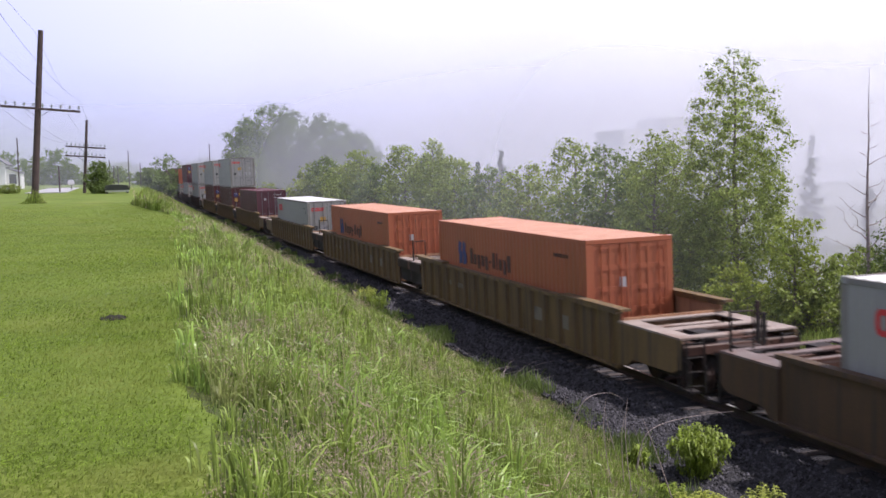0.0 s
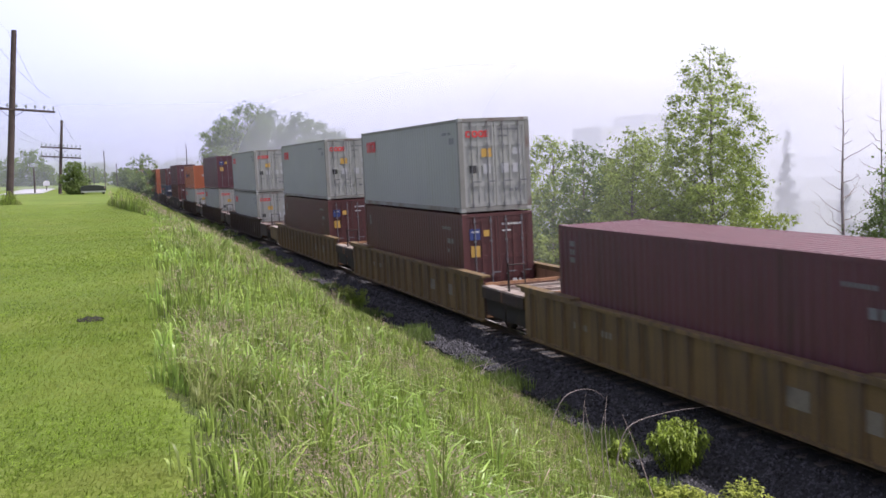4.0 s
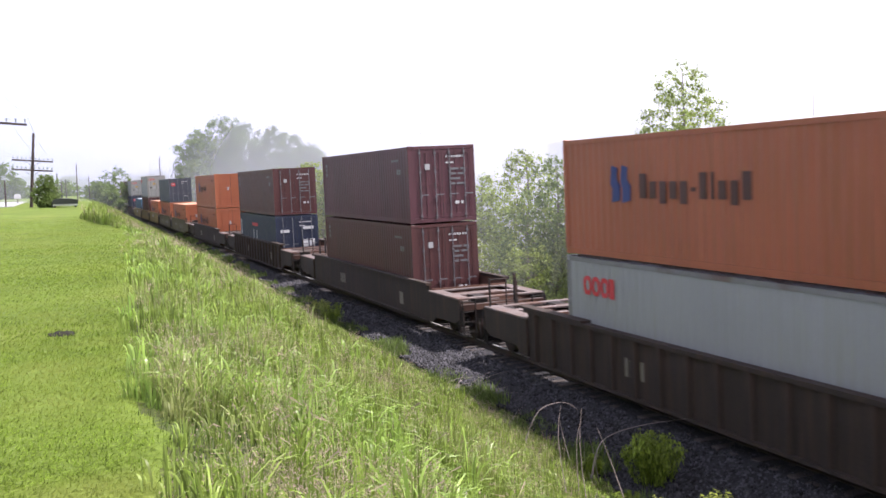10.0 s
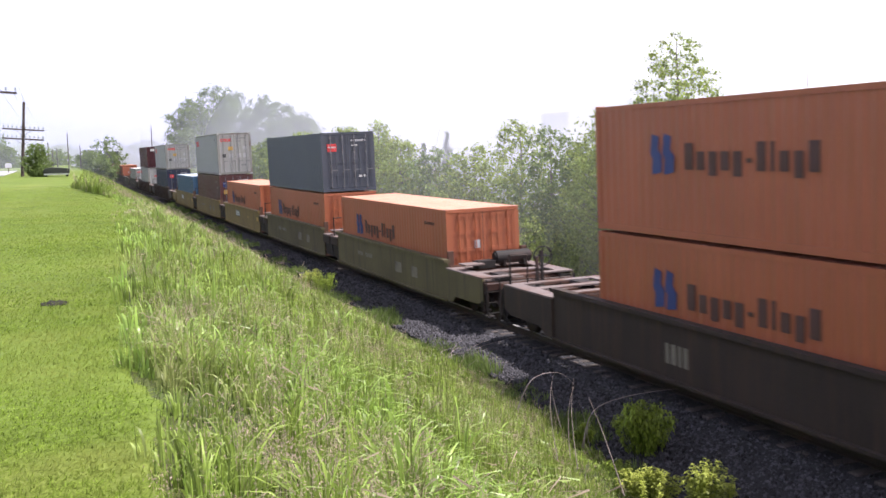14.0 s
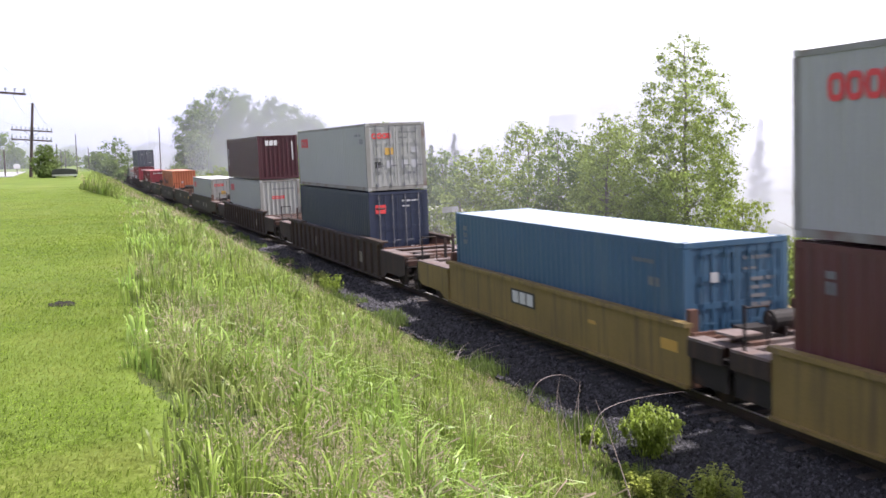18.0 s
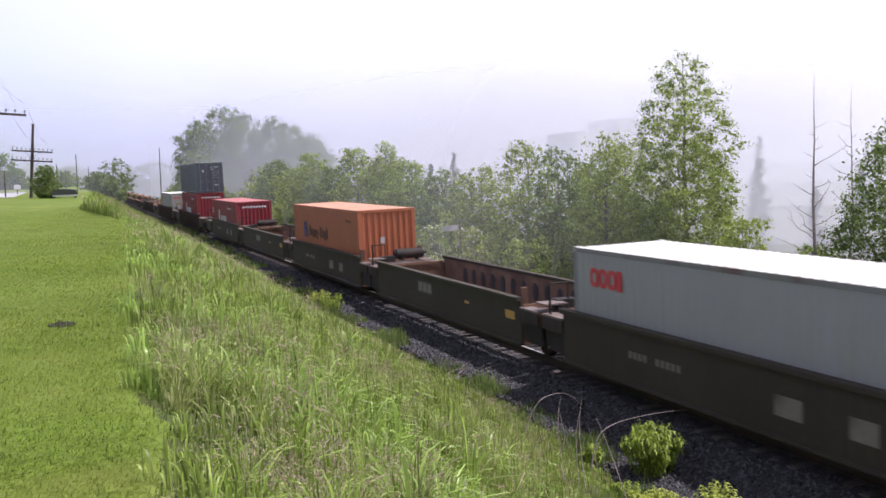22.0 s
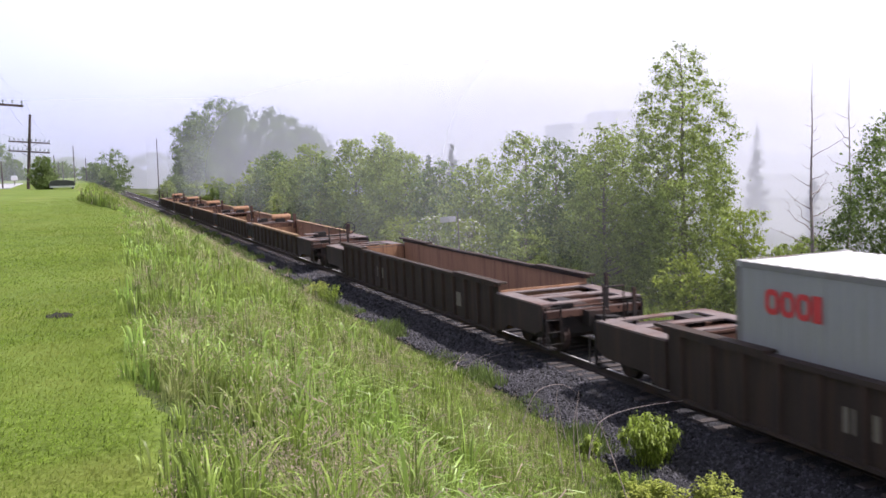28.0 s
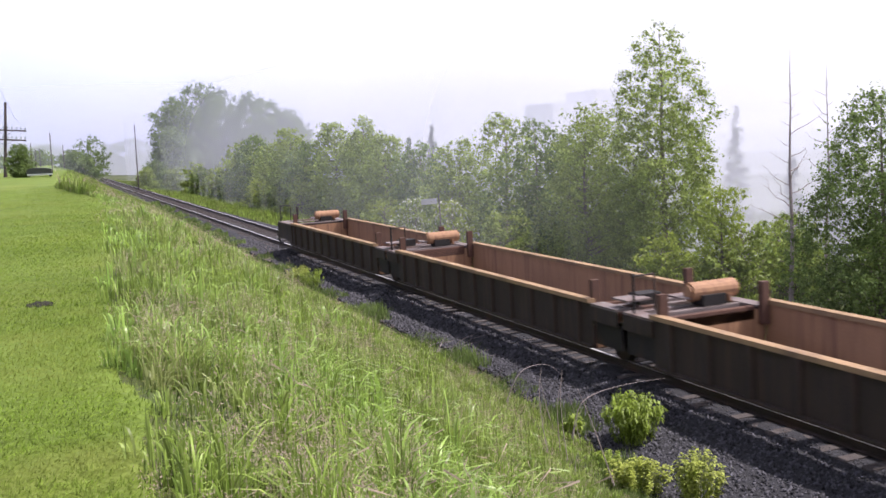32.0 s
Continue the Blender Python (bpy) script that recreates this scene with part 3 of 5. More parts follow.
def deco_white_word(ob, h):
    """Large white word as bars with a white square before it."""
    bars_side(ob, "emblem", M["whitemark"], L - 0.35, h * 0.6, [0.3], 0.42, 0, "white square mark")
    bars_side(ob, "emblem", M["whitemark"], L - 3.5, h * 0.32, [0.6], 1.0, 0.35, "white painted letter bar")
    bars_side(ob, "emblem", M["whitemark"], L - 4.6, h * 0.32, [0.6, 0.26, 0.7, 0.6], 0.62, 0.16, "white painted letter bar")
    bars_side(ob, "stencil", M["whitemark"], 4.2, h - 0.6, [0.12] * 9, 0.12, 0.08)
    bars_end(ob, "stencil", M["whitemark"], -0.8, h - 0.45, [0.12] * 9, 0.12, 0.07)


def deco_three(ob, h):
    bars_end(ob, "emblem", M["whitemark"], -0.75, h - 0.6, [0.2, 0.22, 0.2], 0.3, 0.05, "white painted letter bar")
    bars_side(ob, "emblem", M["whitemark"], L - 0.5, h - 1.9, [0.16], 0.5, 0, "white painted mark")
    bars_side(ob, "emblem", M["whitemark"], L - 0.5, h - 1.2, [0.16], 0.5, 0, "white painted mark")
    bars_end(ob, "stencil", M["whitemark"], 0.85, h - 1.5, [0.07], 1.1, 0)


def deco_tall(ob, h):
    """A tall white word down the trailing end of the side, and a white emblem lower on."""
    bars_side(ob, "emblem", M["whitemark"], L - 0.35, 0.4, [0.28], 1.75, 0, "tall white painted bar")
    bars_side(ob, "emblem", M["redmark"], L - 4.6, h - 0.75, [1.9], 0.2, 0, "red stripe")
    bars_side(ob, "emblem", M["whitemark"], L - 4.9, h - 1.7, [1.2], 0.16, 0, "white painted mark")
    bars_side(ob, "emblem", M["whitemark"], L - 4.9, h - 1.54, [0.18, -0.7, 0.18], 0.55, 0.1, "white painted mark")
    bars_end(ob, "stencil", M["whitemark"], -0.95, h - 0.95, [0.5], 0.16, 0)
    bars_end(ob, "stencil", M["whitemark"], 0.35, h - 0.8, [0.6], 0.16, 0)
    bars_end(ob, "label_plate", M["whitemark"], 0.3, 0.8, [0.3, 0.3], 0.42, 0.08)


def deco_square_white(ob, h):
    bars_end(ob, "label_plate", M["redmark"], -0.95, h - 0.85, [0.42], 0.34, 0, "red and white label")
    bars_end(ob, "label_plate", M["whitemark"], -0.92, h - 0.7, [0.36], 0.08, 0)


def deco_plain(ob, h):
    for k in range(3):
        bars_side(ob, "emblem", M["rod"], L - 0.62, h - 0.5 - 0.2 * k, [0.1, 0.1] if k % 2 else [0.26], 0.13, 0.05, "small worn pale mark")
    bars_side(ob, "stencil", M["rod"], 1.9, h - 0.5, [0.1] * 6, 0.08, 0.04)
    bars_side(ob, "stencil", M["rod"], 1.3, h - 0.95, [0.2, 0.14], 0.18, 0.07)
    bars_end(ob, "label_plate", M["gallery"], -0.62, h - 0.82, [0.18], 0.2, 0, "pale label")
    for k, w in enumerate(([0.3, 0.2], [0.2, 0.24], [0.34], [0.16, 0.3])):
        bars_end(ob, "stencil", M["rod"], 0.32, h - 0.85 - 0.17 * k, w, 0.07, 0.06)


FLOOR = 0.44
PALE = "pale grey ribbed steel shipping container with red marks"
RUSTY = "orange ribbed steel shipping container with a blue mark"


def stack(u, low, high=None):
    z = FLOOR
    for item in (low, high):
        if item is None:
            continue
        h, colour, words, doors, deco = item
        if z > 1:
            h = {STD: STD_UP, HIGH: HIGH_UP}.get(h, h)
        container(u, z, h, colour, words, doors, deco)
        z += h + 0.04


white_std, white_high = (STD, "white", PALE, True, deco_red), (HIGH, "white", PALE, True, deco_red)
orange_std = (STD, "orange", RUSTY, True, deco_blue_orange)
orange_blank = (HIGH, "orange", "orange ribbed steel container with a blank end", False, deco_blue_orange)
maroon_tall = (HIGH, "maroon", "dark maroon ribbed steel shipping container", True, deco_plain)
maroon_std = (STD, "maroon", "dark maroon ribbed steel shipping container", True, deco_plain)
maroon_lab = (STD, "maroon", "dark maroon steel container with blue and yellow labels", True, deco_blue_white)
maroon_high = (HIGH, "maroon", "dark maroon steel container with blue and yellow labels", True, deco_blue_white)
brown_high = (HIGH, "brown", "red-brown ribbed steel shipping container", True, deco_plain)
brown_std = (STD, "brown", "red-brown ribbed steel shipping container", True, deco_plain)
brown_lab = (HIGH, "brown", "red-brown steel container with blue and yellow labels", True, deco_blue_white)
navy_std = (STD, "navy", "navy blue container with tall white lettering bars", True, deco_tall)
navy_red = (HIGH, "navy", "navy blue container with a red door label", True, deco_square_white)
dark_std = (STD, "charcoal", "dark slate grey ribbed steel shipping container", True, deco_plain)
dark_red = (STD, "charcoal", "dark slate container with a red door label", True, deco_square_white)
teal_std = (STD, "teal", "blue ribbed steel shipping container", True, deco_plain)
red_word = (STD, "red", "red container with large white lettering bars", False, deco_white_word)
red_high = (HIGH, "red", "red container with large white lettering bars", False, deco_white_word)
maroon_three = (STD_UP, "wine", "wine red container with white bars and a blank ribbed end", False, deco_three)
white_blank = (HIGH, "white", "pale grey ribbed steel container with a blank end", False, deco_red_end)

LOADS = [
    (-292.8, white_std, None), (-271.2, orange_std, None), (-251.8, orange_std, None), (-232.3, white_std, None), (-208.8, maroon_tall, None),
    (-189.5, brown_lab, white_high), (-170.0, brown_lab, white_high), (-146.7, white_high, white_high), (-123.7, white_high, maroon_high), (-100.5, white_std, orange_std),
    (-76.8, brown_high, maroon_std), (-52.8, navy_std, brown_std), (-29.2, orange_std, orange_std),
    (-7.6, orange_std, None), (7.55, orange_std, dark_red), (22.75, orange_std, None), (38.25, brown_lab, white_high), (53.6, teal_std, None),
    (75.2, navy_red, white_std), (98.7, white_blank, maroon_three),
    (120.5, white_std, None), (151.3, orange_blank, None), (182.4, red_word, None), (204.4, red_high, dark_std), (228.0, white_std, None),
]
for u, low, high in LOADS:
    stack(u, low, high)


# ---- well cars ----
def well_side(length, h, low):
    """A side girder: web, bottom flange, lip; runs along y from 0, outer face towards -x."""
    def build(bm):
        box(bm, -1.36, 0, low + 0.02, -1.33, length, h)
        box(bm, -1.45, 0, low, -1.28, length, low + 0.06)
    return build


def top_chord(length, h, raised):
    def build(bm):
        box(bm, -1.47, 0, h, -1.27, length, h + 0.09)
        for a, b in raised:
            box(bm, -1.49, a, h + 0.093, -1.22, b, h + 0.15)
    return build


def rib(h, low):
    def build(bm):
        prism(bm, [(-1.362, -0.13), (-1.45, -0.09), (-1.45, 0.09), (-1.362, 0.13)], low + 0.065, h - 0.005, "z")
    return build


def bulkhead(h):
    def build(bm):
        box(bm, -1.3, -0.06, 0.3, 1.3, 0.0, h - 0.1)
    return build


def well_floor(length):
    def build(bm):
        y = 0.4
        while y < length - 0.3:
            box(bm, -1.28, y - 0.12, 0.3, 1.28, y + 0.12, 0.38)
            y += 1.4
        for x in (-1.2, 1.0):
            box(bm, x, 0.0, 0.26, x + 0.2, length, 0.32)
    return build


def side_arm(d, sx):
    def build(bm):
        x0, x1 = sorted((sx * 1.42, sx * 1.36))
        prism(bm, [(0.0, 0.3), (0.0, 1.258), (d * 0.97, 1.258), (d * 0.97, 0.66), (d * 0.84, 0.52), (d * 0.24, 0.5), (d * 0.13, 0.3)], x0, x1, "x")
    return build


def sorted_x(xa, xb, y0, z0, y1, z1):
    """Corners of a slab whose two x may come in either order."""
    return min(xa, xb), y0, z0, max(xa, xb), y1, z1


def end_deck(parent, d, at, paint):
    """The framed platform over a truck: centre sill, tapered side arms, plates and thin beams with gaps, from 0 to d."""
    sill = piece("end_deck", ("sill", d), slab(-0.3, 0.05, 0.72, 0.3, d + 0.3, 1.08), M["iron"], parent, "dark steel end sill", at)
    for sx in (-1, 1):
        piece("side_arm", ("side_arm", d, sx), side_arm(d, sx), M[paint], sill)
        piece("light_block", ("block_fill", d, sx), slab(*sorted_x(sx * 0.34, sx * 1.22, 0.06, 0.62, d * 0.62, 1.0)), M["iron"], sill, "added dark block that shuts out light under the deck")
        piece("skirt", ("skirt", d, sx), slab(*sorted_x(sx * 1.3, sx * 1.345, 0.04, 0.5, d * 0.8, 1.0)), M["iron"], sill, "dark steel skirt over the truck")
    piece("end_wall", ("end_wall", d), slab(-1.35, 0.008, 0.28, 1.35, 0.04, 1.25), M["iron"], sill, "grimy steel end wall of the well")
    piece("draft_box", ("draft", d), slab(-0.9, d * 0.66, 0.5, 0.9, d - 0.12, 0.93), M["iron"], sill, "added dark box that shuts out light at the deck end")
    for k, (nm, mt, dims) in enumerate((
            ("deck_plate", "deck", (-1.42, 0.0, 1.262, -1.0, d * 0.97, 1.3)), ("deck_plate", "deck", (1.0, 0.0, 1.262, 1.42, d * 0.97, 1.3)),
            ("cross_plate", "deck", (-0.995, d * 0.5, 1.262, 0.995, d * 0.62, 1.298)), ("cross_plate", "deck", (-0.995, d * 0.86, 1.262, 0.995, d * 0.97, 1.298)), ("cross_plate", "deck", (-0.995, 0.0, 1.262, 0.995, 0.3, 1.298)),
            ("plank", "deck", (-0.7, d * 0.26, 1.2, 0.9, d * 0.34, 1.24)), ("plank", "rusty_well", (-1.05, d * 0.4, 1.12, 1.05, d * 0.44, 1.2)),
            ("cross_beam", "rusty_well", (-1.3, d * 0.64, 1.02, 1.3, d * 0.67, 1.16)), ("cross_beam", "rusty_well", (-1.3, d * 0.76, 0.98, 1.3, d * 0.8, 1.1)),
            ("cross_beam", "deck", (-0.2, d * 0.7, 1.1, 1.1, d * 0.735, 1.14)), ("cross_beam", "iron", (-1.36, d * 0.87, 0.86, 1.36, d * 0.92, 1.02)),
            ("side_beam", "iron", (-1.38, d * 0.57, 0.92, -1.28, d, 1.04)), ("side_beam", "iron", (1.28, d * 0.57, 0.92, 1.38, d, 1.04)),
            ("end_beam", "rusty_well", (-1.4, d - 0.1, 0.94, 1.4, d, 1.1)), ("end_strip", "deck", (-1.4, d - 0.11, 1.104, 1.4, d - 0.02, 1.118)),
            ("drum", "iron", (0.35, d * 0.62, 1.0, 0.75, d * 0.85, 1.3)), ("pipe", "iron", (-0.75, d * 0.3, 1.02, -0.68, d, 1.09)), ("pipe", "iron", (0.62, d * 0.3, 0.9, 0.69, d, 0.97)),
            ("brake_staff", "iron", (-0.44, d - 0.06, 0.6, -0.36, d + 0.01, 1.95)), ("grab_bar", "iron", (-1.43, d - 0.05, 0.3, -1.39, d, 1.2)), ("grab_bar", "iron", (1.39, d - 0.05, 0.3, 1.43, d, 1.2)))):
        piece(nm, (nm, d, k), slab(*dims), M["deck_pale" if mt == "deck" and paint == "car_yellow" else mt], sill)


def hollow_deck(parent, d, at, paint):
    sill = piece("end_deck", ("hsill", d), slab(-0.32, 0.02, 0.8, 0.32, d, 1.1), M["iron"], parent, "dark steel pivot platform", at)
    for sx in (-1, 1):
        piece("skirt", ("hskirt", d, sx), slab(*sorted_x(sx * 1.24, sx * 1.3, 0.01, 0.4, d, 0.91)), M["iron"], sill, "dark steel skirt over the truck")
    piece("end_wall", ("hend_wall", d), slab(-1.33, 0.008, 0.28, 1.33, 0.04, 1.2), M["iron"], sill, "grimy steel end wall of the well")
    for nm, mt, dims in (("deck_plate", "deck", (-1.4, 0.0, 1.24, -1.06, d, 1.29)), ("deck_plate", "deck", (1.06, 0.0, 1.24, 1.4, d, 1.29)),
                         ("edge_plate", "car_brown", (-1.41, 0.0, 0.92, -1.36, d, 1.235)), ("edge_plate", "car_brown", (1.36, 0.0, 0.92, 1.41, d, 1.235)),
                         ("cross_beam", "deck", (-1.05, d * 0.4, 1.18, 1.05, d * 0.4 + 0.16, 1.28)), ("end_beam", "deck", (-1.05, d - 0.18, 1.18, 1.05, d - 0.02, 1.28)), ("inner_beam", "rusty_well", (-1.05, 0.0, 1.0, 1.05, 0.14, 1.27))):
        piece(nm, (nm, "h", d, dims[0]), slab(*dims), M["deck_pale" if mt == "deck" and paint == "car_yellow" else mt], sill)


def side_frame(bm):
    prism(bm, [(-1.15, 0.38), (-0.95, 0.62), (-0.5, 0.72), (0.5, 0.72), (0.95, 0.62), (1.15, 0.38), (0.72, 0.4), (0.45, 0.26), (-0.45, 0.26), (-0.72, 0.4)], -0.08, 0.08, "x")
    for y in (-0.2, 0.0, 0.2):
        tube(bm, (-0.02, y, 0.28), (-0.02, y, 0.62), 0.1, n=8)


def wheel(bm):
    tube(bm, (-0.065, 0, 0), (0.065, 0, 0), 0.42, n=20)
    tube(bm, (0.066, 0, 0), (0.09, 0, 0), 0.45, n=20)
    tube(bm, (-0.16, 0, 0), (-0.066, 0, 0), 0.11, n=10)


def axle(bm):
    tube(bm, (-0.95, 0, 0), (0.95, 0, 0), 0.08, n=8)


def bolster(bm):
    box(bm, -1.05, -0.18, 0.42, 1.05, 0.18, 0.72)


def truck(parent, y):
    """A two-axle truck under a car; parts hang from its bolster."""
    t = piece("truck", "bolster", bolster, M["iron"], parent, "dark iron two-axle truck", pose(0, y, 0))
    for sx in (-1, 1):
        piece("side_frame", "side_frame", side_frame, M["iron"], t, m=pose(sx * 1.0, 0, 0.06, 0, 0, 0 if sx < 0 else 180))
    for dy in (-0.88, 0.88):
        piece("axle", "axle", axle, M["iron"], t, m=pose(0, dy, 0.42))
        for sx in (-1, 1):
            piece("wheel", "wheel", wheel, M["iron"], t, m=pose(sx * 0.76, dy, 0.42, 0, 0, 0 if sx < 0 else 180))


def ladder(bm):
    for x in (0.0, 0.42):
        box(bm, x, -0.02, 0.25, x + 0.03, 0.02, 1.25)
    for z in (0.3, 0.6, 0.9, 1.2):
        tube(bm, (0.0, 0, z), (0.45, 0, z), 0.014, n=6)


def handrail(bm):
    tube(bm, (0, 0, 0.9), (0, 0, 2.1), 0.03, n=6)
    tube(bm, (0, 0, 2.05), (0.5, 0, 2.05), 0.02, n=6)
    tube(bm, (0.5, 0, 2.05), (0.5, 0, 1.3), 0.02, n=6)


def brake_wheel(bm):
    pts = [(0.28 * math.cos(a * math.pi / 8), 0.28 * math.sin(a * math.pi / 8)) for a in range(17)]
    for (a, b), (c, d) in zip(pts, pts[1:]):
        tube(bm, (a, 0, b), (c, 0, d), 0.022, n=6)
    for a in range(4):
        tube(bm, (0, 0, 0), (0.28 * math.cos(a * math.pi / 2), 0, 0.28 * math.sin(a * math.pi / 2)), 0.016, n=5)
    tube(bm, (0, 0, 0), (0, 0.3, 0), 0.03, n=6)


def coupler(bm):
    box(bm, -0.12, -0.75, 0.72, 0.12, 0.3, 0.98)
    prism(bm, [(-0.2, -0.75), (0.05, -0.95), (0.2, -0.88), (0.16, -0.6), (-0.18, -0.6)], 0.68, 1.02, "z")


def tank(bm):
    tube(bm, (-0.55, 0, 0), (0.55, 0, 0), 0.2, n=16)
    for x in (-0.6, 0.55):
        tube(bm, (x, 0, 0), (x + 0.05, 0, 0), 0.15, n=12)
    for x in (-0.35, 0.3):
        box(bm, x, -0.22, -0.26, x + 0.06, 0.22, -0.1)


def crossbeam(bm):
    box(bm, -1.4, -0.09, 1.0, 1.4, 0.09, 1.12)


def angle_step(bm):
    box(bm, -1.42, -0.25, 0.22, -1.2, 0.25, 0.26)
    box(bm, -1.42, -0.25, 0.26, -1.4, -0.21, 0.9)
    box(bm, -1.42, 0.21, 0.26, -1.4, 0.25, 0.9)


def stencil_row(parent, y, z, widths, hgt, material, label=""):
    for w in widths:
        if w > 0:
            piece("stencil", ("bar_s", round(w, 2), round(hgt, 2)), plate(w, hgt), M[material], parent, label, pose(-1.368, y - w, z))
        y -= abs(w) + 0.08


def car(u0, u1, w0, w1, paint, inside, words, style, lead="coupler", trail="coupler", marks=None, h=1.45, gear=False):
    """A well car or unit from u0 to u1 whose well lies from w0 to w1. lead/trail: coupler or pivot ends."""
    ob = empty("well_car", pose(0, 0, 0), words, "well car", "cars of the train")
    ride(ob, u0)
    a, b, n = w0 - u0, w1 - u0, u1 - u0
    ln = round(b - a, 2)
    low = {"ribbed": 0.18, "smooth": 0.27, "panelled": 0.3}[style]
    raised = ((-0.3, 3.1), (ln - 3.1, ln + 0.3)) if style == "ribbed" else ()
    for sx, rz in ((-1, 0), (1, 180)):
        at = pose(0, a, 0) if sx < 0 else pose(0, b, 0, 0, 0, 180)
        s = piece("side_girder", ("girder", ln, h, style), well_side(ln, h, low), M[paint] if sx < 0 else M[inside], ob, m=at)
        piece("top_chord", ("chord", ln, h, style), top_chord(ln, h, raised), M["tan_edge"] if style == "panelled" else M[paint], ob, "worn top chord", at)
        if style != "smooth":
            count = 17 if style == "ribbed" else 11
            for k in range(count):
                piece("rib", ("rib", h, low), rib(h, low), M[paint], s, m=pose(0, (k + 0.5) * ln / count, 0))
    for y, turn in ((a, 0), (b, 180)):
        piece("bulkhead", ("bulkhead", h), bulkhead(h), M[inside], ob, m=pose(0, y, 0, 0, 0, turn))
    piece("well_floor", ("floor", ln), well_floor(ln), M["rusty_well"], ob, m=pose(0, a, 0))
    for kind, y, edge, turn in ((lead, a, 0.0, 180), (trail, b, n, 0)):
        gap = round(abs(y - edge), 2)
        if kind == "coupler":
            d = round(gap - 0.75, 2)
            end_deck(ob, d, pose(0, y, 0, 0, 0, turn), paint)
            truck(ob, y + (edge - y) * 0.42)
            piece("coupler", "coupler", coupler, M["iron"], ob, m=pose(0, edge + (0.65 if turn else -0.65), 0, 0, 0, turn + 180))
            for sx in (-1, 1):
                e = edge + (0.72 if turn else -0.72)
                piece("ladder", "ladder", ladder, M["iron"], ob, m=pose(sx * 1.15 - 0.22, e, 0))
                piece("step", "step", angle_step, M["iron"], ob, m=pose(0, y + (edge - y) * 0.8, 0, 0, 0, 0 if sx < 0 else 180))
            piece("crossbeam", "crossbeam", crossbeam, M["deck"], ob, m=pose(0, edge + (0.9 if turn else -0.9), 0))
        else:
            d = max(round(gap - 0.12, 2), 0.3)
            hollow_deck(ob, d, pose(0, y, 0, 0, 0, turn), paint)
            if trail == kind and turn == 0:
                truck(ob, n)
    e = n - 1.0 if trail == "coupler" else n - 0.4
    piece("handrail", "handrail", handrail, M["iron"], ob, m=pose(-1.3, e, 0))
    if lead == "coupler" and gear:
        piece("brake_wheel", "brake_wheel", brake_wheel, M["iron"], ob, m=pose(0.55, 1.0, 1.75))
    if gear:
        for y, turn in ((a - 0.75, 0), (b + 0.75, 180)):
            if (lead if turn == 0 else trail) == "pivot" and style != "panelled" and turn:
                continue
            at = pose(0, y, 0, 0, 0, turn)
            if turn or style != "panelled":
                piece("air_tank", "tank", tank, M["car_tan" if style == "panelled" else "iron"], ob, "horizontal air tank", at @ pose(0.45 if turn == 0 else -0.55, 0, 1.58))
            piece("valve_box", ("valve", 1), slab(-0.28, -0.22, 1.3, 0.28, 0.22, 1.52), M["iron"], ob, "dark valve box", at @ pose(-0.45, 0.05, 0))
            piece("valve_cover", ("valve", 2), slab(-0.3, -0.3, 1.45, 0.3, 0.3, 1.49), M["deck"], ob, "worn cover plate", at @ pose(-0.1 if turn else -0.95, -0.2, 0))
            for x in (-1.22, 1.22):
                piece("guide_post", ("guide", 1), slab(-0.09, -0.07, 0.9, 0.09, 0.07, 1.78), M["rusty_well"], ob, "rusty corner guide post", pose(x, (a if turn == 0 else b) + (0.1 if turn == 0 else -0.1), 0))
    if marks:
        marks(ob, a, b)
    return ob


def marks_board(ob, a, b, bright=True):
    """A dark board with pale letter bars on the smooth side."""
    y = b - 4.6
    piece("name_board", ("bar_s", 1.5, 0.4), plate(1.5, 0.4), M["blackmark"], ob, "dark name board", pose(-1.366, y - 1.5, 0.85))
    stencil_row(ob, y - 0.13, 0.9, [0.36, 0.36, 0.36], 0.3, "whitemark" if bright else "fadedmark", "pale letter bar")
    stencil_row(ob, a + 1.0, 0.9, [0.6], 0.22, "yellowmark", "yellow safety mark")
    stencil_row(ob, a + 4.0, 0.95, [0.35], 0.08, "yellowmark")


def oval(bm):
    prism(bm, [(0.2 * math.cos(k * math.pi / 8), 0.3 * math.sin(k * math.pi / 8)) for k in range(16)], 0, 0.01, "x")


def marks_holes(ob, a, b):
    """A faded board outside, and dark oval openings along the inside of the far girder."""
    marks_board(ob, a, b, False)
    for k in range(11):
        piece("opening", "oval", oval, M["blackmark"], ob, "dark oval opening in the girder", pose(1.318, a + 2.2 + k * 0.85, 0.95))


def marks_numbers(ob, a, b):
    stencil_row(ob, b - 3.0, 0.85, [0.11] * 4 + [-0.2] + [0.11] * 5, 0.15, "fadedmark", "faded stencil bar")
    stencil_row(ob, a + 5.2, 0.66, [0.7, -0.9, 0.6], 0.36, "fadedmark", "pale worn panel")


def marks_worn(ob, a, b):
    stencil_row(ob, b - 4.8, 0.62, [0.12, 0.16, 0.1, 0.14], 0.4, "fadedmark", "faded pale lettering bar")
    stencil_row(ob, a + 3.2, 0.55, [0.4], 0.42, "fadedmark", "pale worn panel")


RIB_Y = "weathered yellow ribbed well car with rusty end platforms"
RIB_B = "grimy brown ribbed well car with worn end platforms"


def single(c, paint, inside, words, style, marks):
    car(c - 11.7, c + 11.7, c - 8.1, c + 8.1, paint, inside, words, style, marks=marks)


def triple(cs, paint, inside, words, marks):
    for k, c in enumerate(cs):
        car(c - (9.72 if k else 11.7), c + (9.72 if k < 2 else 11.7), c - 8.1, c + 8.1, paint, inside, words, "ribbed",
            "pivot" if k else "coupler", "pivot" if k < 2 else "coupler", marks)


